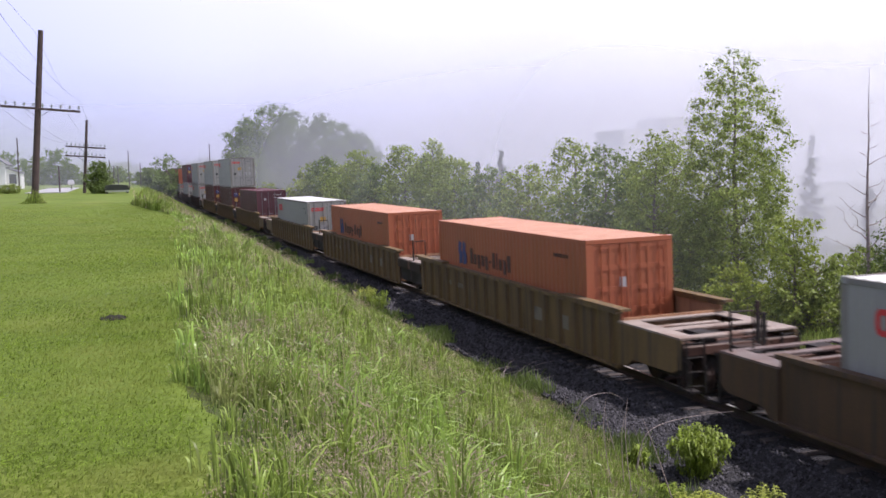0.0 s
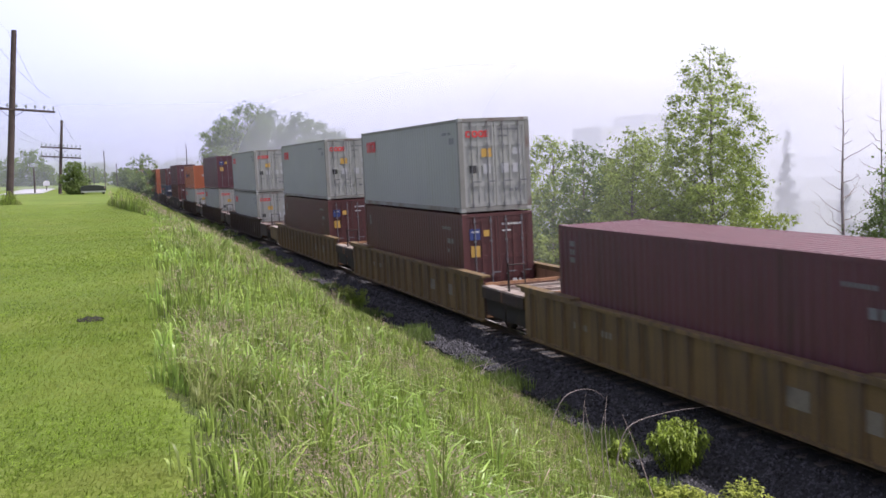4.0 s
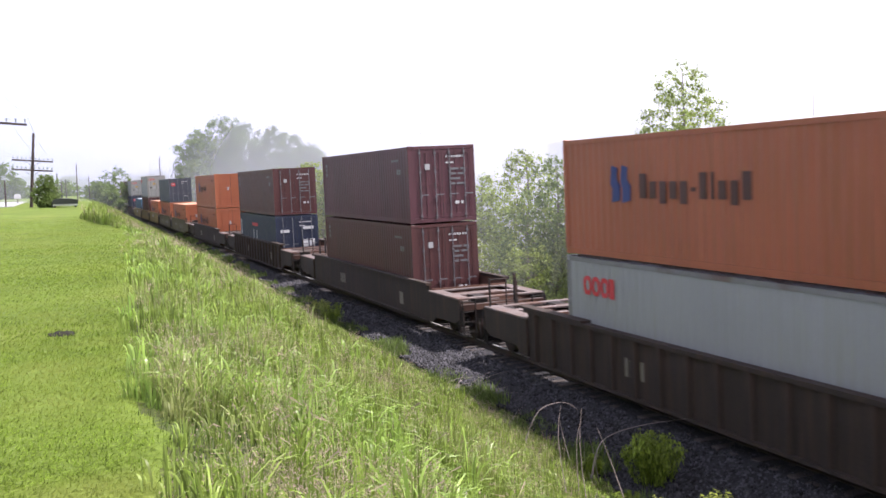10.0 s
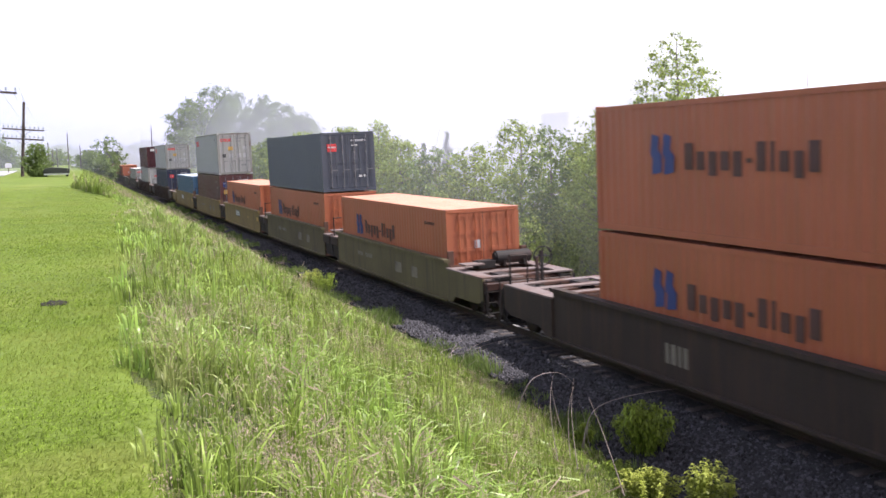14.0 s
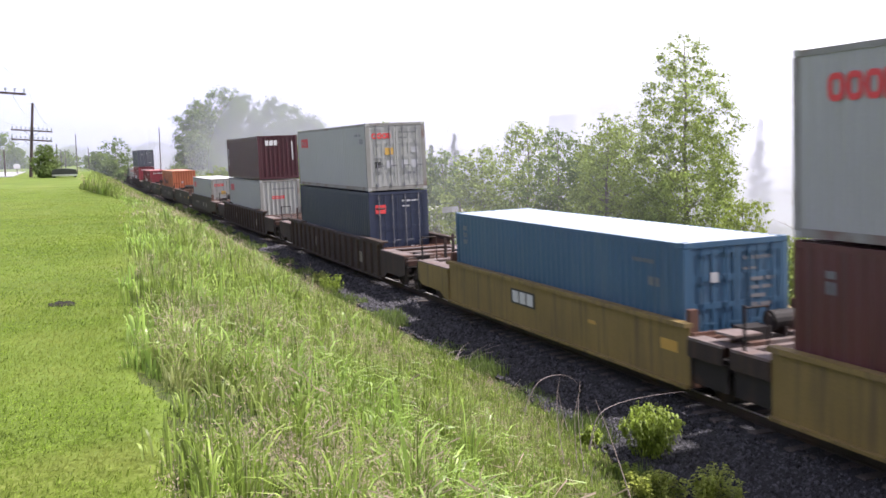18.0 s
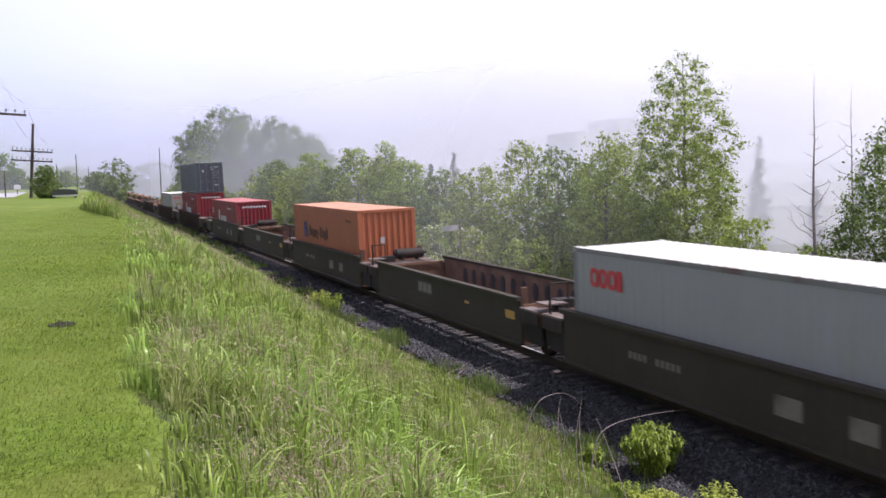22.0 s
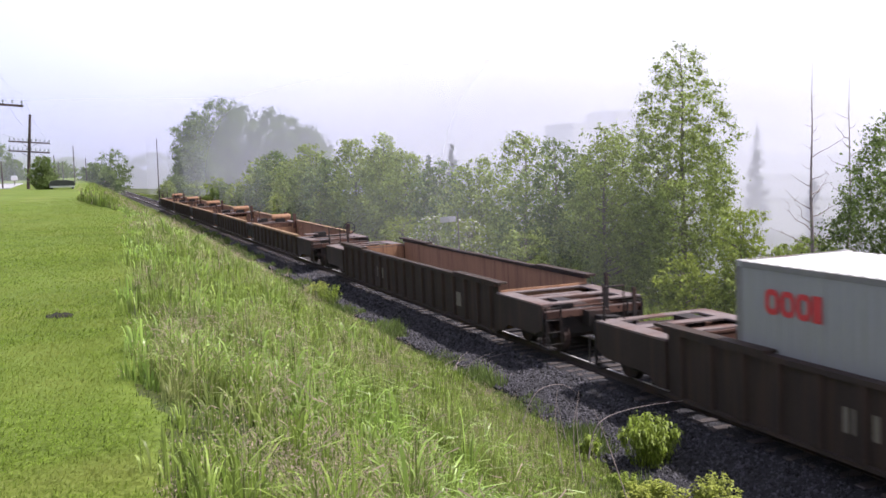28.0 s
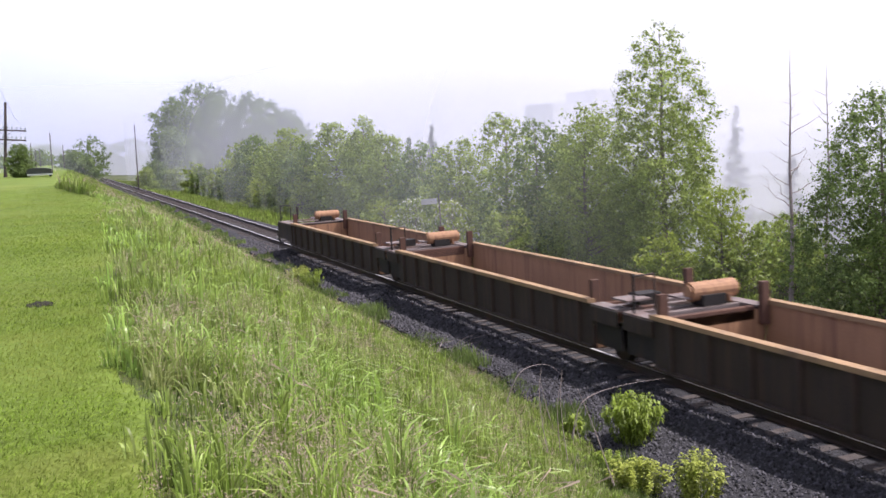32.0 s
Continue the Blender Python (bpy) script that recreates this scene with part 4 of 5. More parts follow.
def five_pack(u, paint, inside, words, style, marks, only=None, h=1.45):
    """u: near end of the first unit's load; loads follow every 15.3 m."""
    for k in range(5):
        if only is not None and k not in only:
            continue
        c = u + 15.3 * k
        car(c - (4.0 if k == 0 else 1.55), c + L + (4.0 if k == 4 else 1.55), c - 0.35, c + L + 0.35, paint[k % len(paint)], inside, words, style,
            "coupler" if k == 0 else "pivot", "coupler" if k == 4 else "pivot", marks[k % len(marks)], h, True)


car(-301.0, -276.6, -297.0, -279.2, "car_rust", "rusty_well", "weathered brown smooth-sided well car", "smooth", marks=marks_numbers)
triple((-265.1, -245.7, -226.2), "car_yellow", "car_tan", RIB_Y, marks_numbers)
triple((-202.7, -183.4, -163.9), "car_yellow", "car_tan", RIB_Y, marks_numbers)
for c, paint, style in ((-140.6, "car_brown", "ribbed"), (-117.6, "car_brown", "ribbed"), (-94.4, "car_brown", "ribbed"), (-70.7, "car_brown", "smooth"),
                        (-46.7, "car_brown", "ribbed"), (-23.1, "car_brown", "smooth")):
    single(c, paint, "rusty_well", RIB_B if style == "ribbed" else "grimy dark smooth-sided well car", style, marks_worn)
five_pack(-7.6, ["car_moss", "car_moss", "car_mustard", "car_mustard", "car_mustard"], "rusty_well", "yellow smooth-sided articulated well unit", "smooth", [marks_numbers, marks_numbers, marks_board, marks_numbers, marks_board])
for c in (81.3, 104.8):
    single(c, "car_brown", "rusty_well", RIB_B, "ribbed", marks_worn)
five_pack(120.5, ["car_olive"], "worn_well", "grimy olive smooth-sided articulated well unit", "smooth", [marks_numbers, marks_holes])
for c in (210.5, 234.1, 258.6):
    single(c, "car_brown", "car_tan" if c > 250 else "rusty_well", RIB_B, "ribbed", marks_worn)
five_pack(275.7, ["car_brown"], "car_tan", "grimy articulated well unit with tan inside walls, empty", "panelled", [None], h=1.3)



# ---- plants ----
def blades(name, n, area, height, width, material, seed, lean=0.35, density=None, label="", stub=False, z_off=0.0, tufts=0.45, grow=14.0, head=0, fine=False, shift=0.0, per=0, spread=0.1):
    """Many grass blades in one mesh: each an arched strip of three segments (or one triangle); head: seed husks at each tip."""
    rng = np.random.default_rng(seed)
    x0, x1, y0, y1 = area
    m = int(n * 6)
    # more of them near the eye
    y = y0 * (y1 / y0) ** (rng.random(m) ** 1.15) - shift
    x = rng.uniform(x0, x1, m)
    keep = density(x, y, rng) if density else np.ones(m, bool)
    x, y = x[keep][:n // per if per else n], y[keep][:n // per if per else n]
    big = 1.0
    if per:
        # blades stand in tussocks and fan out from their middles
        own = np.repeat(np.arange(len(x)), rng.integers(per // 2, per + per // 2, len(x)))
        size = rng.uniform(0.6, 1.35, len(x))
        wide = spread * size * np.clip(np.hypot(x, y) / 12, 0.8, 2.2)
        ox, oy = rng.normal(0, 1, (2, len(own)))
        x, y, big = x[own] + ox * wide[own], y[own] + oy * wide[own], size[own] * (1.1 - 0.14 * np.hypot(ox, oy))
    n = len(x)
    z = ground_z(x, y) - 0.02 + z_off
    clump = np.sin(x * 2.3 + 1.3 * np.sin(y * 1.1)) * np.sin(y * 1.7 + x)
    tuft = 1 + tufts * (0.6 * clump - 0.3)
    h = height(x, y) * rng.uniform(0.45, 1.15, n) * tuft * big
    far = np.clip(np.hypot(x, y) / grow, 1, 5)
    w = width * rng.uniform(0.6, 1.4, n) * far
    a = rng.uniform(0, 2 * np.pi, n)
    dx, dy = np.cos(a), np.sin(a)
    b = np.abs(rng.normal(0, lean, n)) * h
    # neighbours lean much the same way
    lay = np.where(tufts > 0, 1.0, 0.0) * (2.2 * np.sin(x * 1.9 + 0.7 * y) + 1.6 * np.sin(y * 1.3 - x)) + rng.normal(0, 1.2, n)
    if per:
        lay = np.arctan2(oy, ox) + rng.normal(0, 0.7, n)
        b = np.minimum(b * (0.45 + 0.5 * np.hypot(ox, oy)), h * 0.75)
    bx, by = np.cos(lay) * b, np.sin(lay) * b
    # the mower keeps blades from lying out over the lawn
    bx = np.where((x < lawn_edge(y) + 0.3) & (bx < 0), bx * 0.5, bx)
    droop = 1 - 0.5 * np.clip(np.hypot(bx, by) / np.maximum(h, 1e-3), 0, 1.4)
    base = np.stack([x, y, z], -1)
    side = np.stack([dx * w / 2, dy * w / 2, 0 * w], -1)

    def up(f, g):
        return base + np.stack([bx * g, by * g, h * f * (1 + (droop - 1) * g)], -1)
    if stub:
        V = np.stack([base - side, base + side, up(1, 1)], 1).reshape(-1, 3)
        i = np.arange(n) * 3
        F = np.stack([i, i + 1, i + 2], -1)
    else:
        arc = ((0.35, 0.07), (0.61, 0.2), (0.81, 0.4), (0.94, 0.67)) if fine else ((0.5, 0.06), (0.88, 0.38))
        wide = (1.0, 1.0, 0.85, 0.6) if fine else (1.0, 0.8)
        rows = [base - side * 0.6, base + side * 0.6]
        for (f, g), s in zip(arc, wide):
            rows += [up(f, g) - side * s, up(f, g) + side * s]
        V = np.stack(rows + [up(1.0, 1.0), up(0.99, 1.01)], 1).reshape(-1, 3)
        i = np.arange(n)[:, None] * (len(rows) + 2)
        F = (i[:, None, :] + np.array([[2 * k, 2 * k + 1, 2 * k + 3, 2 * k + 2] for k in range(len(arc) + 1)])[None]).reshape(-1, 4)
        if head:
            k = n * head
            f = np.tile(np.linspace(0.74, 1.03, head), n)
            r = np.repeat(np.arange(n), head)
            mid = base[r] + np.stack([bx[r] * (f ** 2.2), by[r] * (f ** 2.2), h[r] * f * (1 + (droop[r] - 1) * f ** 2.2)], -1) + rng.normal(0, 0.03, (k, 3)) * far[r][:, None] * np.repeat(rng.uniform(0.6, 1.5, n), head)[:, None]
            u = rng.normal(0, 1, (k, 3)) * np.array([1, 1, 1.6])
            u *= (0.009 * far[r] / np.linalg.norm(u, axis=1))[:, None]
            v = np.cross(u, rng.normal(0, 1, (k, 3)))
            v *= (0.0025 * far[r] / np.linalg.norm(v, axis=1))[:, None]
            H = np.stack([mid - u, mid + v, mid + u, mid - v], 1).reshape(-1, 3)
            q = len(V) + np.arange(k)[:, None] * 4 + np.arange(4)[None]
            V, F = np.concatenate([V, H]), np.concatenate([F, q])
    ob = quick_mesh(name, V, F, M[material])
    return tagged(ob, label, "grass", kind="stuff")


def on_lawn(x, y, rng):
    return (x < lawn_edge(y) + rng.normal(0, 0.12, len(x))) & (x > -0.9 - 0.125 * y) & (rng.random(len(x)) < (66 - y) / 34)


def on_bank(x, y, rng):
    return (x > lawn_edge(y) + np.abs(rng.normal(0.05, 0.08, len(x)))) & (x < toe(y) - 0.2 + rng.normal(0, 0.15, len(x)))


def bank_height(x, y):
    e = lawn_edge(y)
    s = np.clip((x - e) / (toe(y) - e), 0, 1)
    low = np.interp(y, [0, 13, 22, 34, 60], [1.0, 1.0, 0.8, 0.55, 0.5])
    wave = 1 + 0.16 * np.sin(y * 1.15 + 0.9 * x) * np.sin(x * 1.7 + 0.4 * y) + 0.13 * np.sin(y * 2.6 + 1.4 * np.sin(x * 2.1))
    return low * wave * np.interp(s, [0, 0.08, 0.3, 0.6, 0.85, 1.0], [0.26, 0.5, 0.58, 0.46, 0.3, 0.16]) + 0.55 * np.exp(-((y - 53) / 7) ** 2) * np.clip(1.3 - s * 5, 0, 1)


def in_patches(x, y, rng):
    return on_bank(x, y, rng) & (np.sin(x * 1.1 + 1.7 * np.sin(y * 0.41)) * np.sin(y * 0.63 + 0.8 * x) > 0.05 - 0.5 * (x < lawn_edge(y) + 1.6) * (y > 7)) & (x < lawn_edge(y) + 4.2)


def in_heads(x, y, rng):
    return on_bank(x, y, rng) & (np.sin(x * 0.9 + 1.1 * np.sin(y * 0.5) + 2) * np.sin(y * 0.8 + 0.5 * x) > 0.0) & (x > lawn_edge(y) + 0.2)


blades("lawn_grass", 240000, (-9, 2.6, 3.2, 64), lambda x, y: (0.042 + 0.01 * np.sin(x * 0.9 + np.sin(y * 0.7))) * np.clip(1.25 - y / 40, 0.4, 1), 0.0085, "lawn", 1, 2.2, on_lawn, "short mown green lawn grass", stub=True, z_off=0.02, tufts=0, grow=12)
blades("near_grass", 40000, (0, 7.4, 2.8, 12.5), bank_height, 0.0115, "grass", 22, 0.55, on_bank, "tall unmown green grass close on the bank", fine=True, tufts=0.5, per=40, spread=0.075)
blades("tall_grass", 64000, (0, 9.4, 9.5, 36), bank_height, 0.014, "grass", 2, 0.42, on_bank, "tall unmown green grass on the bank", tufts=0.5, per=34, spread=0.085)
blades("under_grass", 60000, (0, 9.3, 3, 40), lambda x, y: bank_height(x, y) * 0.45, 0.011, "under", 42, 0.7, on_bank, "short green undergrowth on the bank, darkened as shade", stub=True, tufts=0.3)
blades("far_grass", 90000, (0, 10.9, 26, 190), lambda x, y: bank_height(x, y) * 1.15, 0.02, "grass", 12, 0.5, on_bank, "tall unmown green grass far along the bank", stub=True, grow=20, tufts=0.3)
blades("grass_heads", 8000, (0.3, 8.8, 3.0, 60), lambda x, y: bank_height(x, y) * 1.3, 0.0015, "straw", 3, 0.16, in_heads, "pale pinkish seeding grass heads on the bank", head=16, per=9, spread=0.16, tufts=0.3)
blades("broad_grass", 21000, (0.2, 7.5, 3.0, 50), lambda x, y: bank_height(x, y) * 1.05, 0.021, "reed", 7, 0.85, in_patches, "broad-leaved bright grass in clumps on the bank", fine=True, per=13, spread=0.06, tufts=0.4)
blades("back_grass", 30000, (0.2, 9, 5, 11.2), lambda x, y: bank_height(x, y) * 0.9, 0.014, "grass", 32, 0.5, on_bank, "tall unmown green grass at the bank's near end", stub=True, shift=8)
blades("verge_grass", 50000, (14.2, 24, 12, 220), lambda x, y: 0.5 + 0 * x, 0.03, "grass", 4, 0.35, lambda x, y, rng: x > np.interp(y, [40, 90], [15.5, 14.1]), "rough grass beyond the track", stub=True)
blades("edge_weeds", 30000, (6.2, 11.2, 6, 110), lambda x, y: 0.38 + 0.14 * np.sin(y * 0.9), 0.024, "leaf_dark", 6, 0.5, lambda x, y, rng: (np.sin(y * 1.7 + 2 * np.sin(y * 0.31)) > -0.2) & (np.abs(x - toe(y) - 0.1 * np.sin(y * 0.8)) < 0.42), "dark green weeds along the edge of the ballast", stub=True)
blades("mound_grass", 9000, (-0.2, 3.4, 42, 62), lambda x, y: 1.0 * np.exp(-((x - 1.35 + (y - 51) * 0.09) / 0.8) ** 2 - ((y - 51) / 6.5) ** 2) + 0.04, 0.012, "grass", 14, 0.45, lambda x, y, rng: x > lawn_edge(y) - 0.1, "rank uncut grass in a mound at the lawn's far end", tufts=0.3)
blades("pole_grass", 900, (-5.6, -4.0, 65.2, 66.6), lambda x, y: 1.0 * np.exp(-((x + 4.72) / 0.45) ** 2 - ((y - 65.8) / 0.5) ** 2) + 0.03, 0.01, "grass", 13, 0.5, None, "uncut grass round the foot of a pole", tufts=0)


def leaf_cloud(centres, radii, counts, size, seed, squash=0.8, up=0.0):
    """Leaf quads spread in the outer part of many clumps; up: how far they turn their faces outwards and up."""
    rng = np.random.default_rng(seed)
    C = np.repeat(np.asarray(centres, float), counts, 0)
    Rr = np.repeat(np.asarray(radii, float), counts)
    n = len(C)
    d = rng.normal(size=(n, 3))
    d /= np.linalg.norm(d, axis=1)[:, None]
    p = C + d * (Rr * np.minimum(np.abs(rng.normal(0, 0.6, n)), 1.3))[:, None] * np.array([1, 1, squash])
    f = rng.normal(size=(n, 3)) + up * (d + np.array([0, 0, 0.9]))
    u = np.cross(f, rng.normal(size=(n, 3)))
    u /= np.linalg.norm(u, axis=1)[:, None]
    v = np.cross(u, f)
    v /= np.linalg.norm(v, axis=1)[:, None]
    s = size * rng.uniform(0.5, 1.3, n)[:, None]
    V = np.stack([p - u * s, p + v * s * 0.6, p + u * s, p - v * s * 0.6], 1).reshape(-1, 3)
    i = np.arange(n) * 4
    return V, np.stack([i, i + 1, i + 2, i + 3], -1)


def tree(x, y, top, spread, seed, leaf="leaf", leaves=9000, size=0.11, words="young birch tree in full leaf", name="tree", base=None, taper=0.75, low=0.12, trunk=None, skip=0.12, flower=None, power=1.6, clump=1.0):
    """A tapered trunk with limbs, and a lobed crown of many small sprays of leaves with gaps between them."""
    rng = random.Random(seed)
    z0 = float(ground_z(np.array([x]), np.array([y]))[0]) - 0.05 if base is None else base
    h = top - z0
    ob = empty(name, pose(x, y, z0), words, "tree" if name == "tree" else name, "")
    bm = bmesh.new()
    r = trunk or 0.012 * h + 0.02
    bend = [(rng.uniform(-0.02, 0.02) * h, rng.uniform(-0.02, 0.02) * h) for _ in range(6)]
    pts = [Vector((bend[k][0] * k / 5, bend[k][1] * k / 5, h * k / 5 * 0.97)) for k in range(6)]
    for k in range(5):
        tube(bm, pts[k], pts[k + 1], r * (1 - k / 5.5), r * (1 - (k + 1) / 5.5), 7)
    want = int(min(max(leaves / 34, 50), 1500))
    g = np.random.default_rng(seed)
    f = g.random(want * 8)
    a = g.uniform(0, 2 * np.pi, want * 8)
    ph = g.uniform(0, 6.28, 6)
    shape = (1 - f ** power * taper) * (0.6 + 0.4 * np.clip(f * 5, 0, 1)) * np.clip((1.01 - f) * 11, 0.02, 1) ** 0.5
    lobes = 1 + 0.24 * np.sin(2 * a + ph[0] + 5 * f) + 0.17 * np.sin(3 * a + ph[1] - 11 * f) + 0.13 * np.sin(5 * a + ph[2] + 19 * f)
    gaps = np.sin(2 * a + ph[3] + 9 * f) * np.sin(17 * f + ph[4] + a)
    keep = (g.random(want * 8) < shape ** 1.3) & (gaps < 1 - 2.2 * skip)
    f, a, shape, lobes = f[keep][:want], a[keep][:want], shape[keep][:want], lobes[keep][:want]
    out = spread * shape * lobes * g.random(len(f)) ** 0.42
    z = (low + (1 - low) * f) * h
    bx = np.interp(z / h, np.linspace(0, 1, 6), [p.x for p in pts])
    by = np.interp(z / h, np.linspace(0, 1, 6), [p.y for p in pts])
    centres = np.stack([bx + np.cos(a) * out, by + np.sin(a) * out, np.minimum(z + 0.06 * out * g.normal(0, 1, len(f)), h)], -1)
    radii = (0.1 + 0.15 * spread ** 0.85) * g.uniform(0.4, 1.5, len(f)) * (1.1 - 0.22 * f) * clump
    weight = radii ** 2
    counts = np.maximum(3, (leaves * weight / weight.sum()).astype(int))
    for k in range(0, len(f), max(1, len(f) // 60)):
        at = max(0.02, (z[k] - 0.45 * out[k]) / h)
        i = min(int(at * 5), 4)
        tube(bm, pts[i].lerp(pts[i + 1], at * 5 - i), centres[k], r * 0.28 * (1 - at) + 0.006, 0.003, 5)
    part("trunk", bm, M["bark"], ob)
    V, F = leaf_cloud(centres, radii, counts, size, seed, 0.75, 0.7)
    crown = quick_mesh("crown", V, F, M[leaf])
    crown.parent = ob
    if flower:
        V, F = leaf_cloud(centres, radii * 1.08, np.maximum(1, counts // 5), size * 1.2, seed + 1)
        fl = quick_mesh("blossoms", V, F, M[flower])
        fl.parent = ob
    return ob


# trees beyond the track, from near to far
tree(24.7, 37.0, 9.45, 2.65, 11, leaves=62000, size=0.058, taper=0.8, low=0.0, power=2.6, skip=0.08, words="tall birch tree in full leaf beyond the track")
tree(22.9, 40.5, 6.2, 2.3, 12, leaves=26000, size=0.062, low=0.0, power=2.8, taper=0.7, skip=0.05)
tree(25.2, 43.0, 6.5, 2.2, 13, leaves=25000, size=0.062, low=0.0, power=2.8, taper=0.7, skip=0.05)
tree(23.6, 31.6, 3.0, 1.15, 14, "leaf_young", 12000, 0.05, low=0.0, words="young yellow-green shrub beside a tall birch", name="shrub", taper=0.5)
tree(25.0, 25.2, 6.0, 2.9, 15, "leaf_dark", 48000, 0.057, low=0.0, taper=0.7, power=2.6, skip=0.04, words="broad bushy tree in full leaf")
tree(25.6, 20.5, 6.0, 2.4, 16, "leaf_dark", leaves=20000, size=0.055, low=0.0, taper=0.6)
for k, (x, y, top, sp) in enumerate(((25.2, 50.0, 6.0, 2.0), (26.0, 55.5, 6.6, 2.1), (25.0, 60.5, 5.2, 1.9), (24.5, 66.0, 5.0, 1.9), (24.0, 72.0, 5.8, 2.0), (24.2, 78.0, 7.2, 2.0), (25.5, 47.0, 5.2, 1.6), (25.3, 82.0, 6.4, 1.7),
                                     (24.2, 86.5, 7.2, 2.2), (23.2, 93.0, 5.6, 2.0), (23.0, 99.0, 7.0, 2.1), (23.5, 108.0, 5.9, 2.4), (23.0, 117.0, 6.3, 2.7), (23.5, 126.0, 5.8, 2.8))):
    tree(x, y, top, sp * 1.3, 20 + k, "leaf" if k % 3 else "leaf_dark", 15000, 0.084 + 0.0008 * (y - 50), low=0.0, taper=0.72, power=2.6, skip=0.06, clump=1.25)
for k, (x, y, top) in enumerate(((21.5, 46.0, 1.4), (21.0, 52.0, 1.6), (21.2, 58.5, 1.5), (21.0, 64.0, 1.3), (21.3, 88.0, 1.8), (21.0, 104.0, 2.0), (20.8, 134.0, 2.4), (21.0, 150.0, 2.7), (24.0, 31.0, 1.6), (22.4, 33.8, 1.0))):
    tree(x, y, top, 1.5, 50 + k, "leaf_young" if k % 2 else "leaf", 4000, 0.08, low=0.0, taper=0.4, words="low leafy shrub beyond the track", name="shrub", flower="blossom" if k in (1, 2) else None)
for k, (x, y, top, sp) in enumerate(((27.0, 187, 17.6, 5.4), (31.5, 191, 17.0, 5.2), (35.5, 186, 15.6, 5.0), (39.5, 188, 14.6, 4.8), (43.0, 188, 12.6, 4.4), (22.6, 185, 14.6, 4.6), (21.2, 178, 9.0, 3.4), (46.0, 190, 10.0, 3.6))):
    tree(x, y, top, sp, 80 + k, "leaf_dark", 21000, 0.2, low=0.0, taper=0.75, power=3.2, clump=1.6, skip=0.0, words="large old poplar standing in the mist")
for k, (x, y, top, sp) in enumerate(((4.9, 165, 5.7, 2.2), (6.6, 158, 4.6, 1.5), (9.0, 195, 8.4, 3.0), (-10.5, 200, 10.0, 3.2), (-14.0, 205, 8.6, 3.5), (-18.5, 200, 9.5, 3.5), (-7.6, 195, 7.0, 2.4), (-23, 190, 10.0, 4.0), (0.5, 230, 6.5, 3.2))):
    tree(x, y, top, sp, 100 + k, "leaf_dark", 6000, 0.17, low=0.0, taper=0.6, power=3.0, skip=0.0, clump=1.5, words="distant leafy tree in the haze")
for k, (x, y, top, sp) in enumerate(((15.5, 165, 2.7, 1.8), (17.5, 168, 3.6, 2.2), (19.2, 158, 2.6, 1.7), (20.6, 140, 2.8, 1.8), (20.2, 146, 3.4, 2.0), (21.5, 128, 2.6, 1.7))):
    tree(x, y, top, sp, 400 + k, "leaf_dark" if k % 2 else "leaf", 4500, 0.13, low=0.0, taper=0.5, power=2.6, skip=0.0, clump=1.2, words="low bushy tree beside the far track")
for k, (x, y, top, sp) in enumerate(((20.0, 352, 9.0, 6.0), (29.0, 360, 10.5, 7.0), (39.0, 355, 9.5, 6.5), (3.0, 368, 9.0, 6.0), (-9.0, 360, 9.5, 6.5), (-23.0, 350, 9.0, 6.0))):
    tree(x, y, top, sp, 420 + k, "leaf_dark", 4500, 0.3, low=0.0, taper=0.5, power=3.0, skip=0.0, clump=1.5, words="far tree almost lost in the mist")
tree(-1.4, 96.0, 6.1, 1.05, 120, "leaf_dark", 9000, 0.08, low=0.0, clump=1.3, taper=0.35, skip=0.0, power=3.5, words="ivy-grown dark green round-headed stump")


def conifer(x, y, top, seed):
    """A narrow spruce: a straight trunk with whorls of drooping boughs."""
    rng = random.Random(seed)
    z0 = float(ground_z(np.array([x]), np.array([y]))[0]) - 0.05
    h = top - z0
    ob = empty("conifer", pose(x, y, z0), "narrow spruce standing in the mist", "conifer", "spruces in the mist")
    bm = bmesh.new()
    tube(bm, (0, 0, 0), (0, 0, h), 0.1, 0.015, 7)
    centres, radii, counts = [], [], []
    for k in range(70):
        f = 0.06 + 0.92 * k / 70
        a, reach = rng.uniform(0, 6.28), (1 - f) * h * 0.2 * rng.uniform(0.6, 1.15) + 0.05
        tip = Vector((math.cos(a) * reach, math.sin(a) * reach, h * f - reach * 0.25))
        tube(bm, (0, 0, h * f), tip, 0.015, 0.004, 4)
        for q in (0.45, 0.9):
            centres.append(Vector((0, 0, h * f)).lerp(tip, q))
            radii.append(0.12 + reach * 0.3)
            counts.append(34)
    part("trunk", bm, M["bark"], ob)
    V, F = leaf_cloud(centres, radii, counts, 0.1, seed, 0.5)
    quick_mesh("crown", V, F, M["needle"]).parent = ob


for k, (x, y, top) in enumerate(((34.1, 88.7, 6.6), (33.0, 92.0, 5.6), (60.0, 78.0, 7.4), (37.5, 44.0, 3.4), (36.0, 39.0, 3.2), (43.0, 56.0, 5.2), (46.0, 50.0, 4.4), (40.0, 62.0, 5.0), (44.0, 72.0, 6.0))):
    conifer(x, y, top, 300 + k)
for k, (x, y, top) in enumerate(((31.5, 37.0, 1.0), (33.0, 33.0, 0.7), (27.5, 32.5, 1.3), (28.5, 28.5, 1.0), (29.0, 35.0, 1.2), (26.2, 30.6, 0.8), (30.5, 30.0, 0.9), (28.8, 25.5, 1.4))):
    tree(x, y, top, 1.5, 330 + k, "leaf", 3600, 0.07, low=0.02, taper=0.4, words="low scrub on the misty flat beyond the trees", name="shrub")


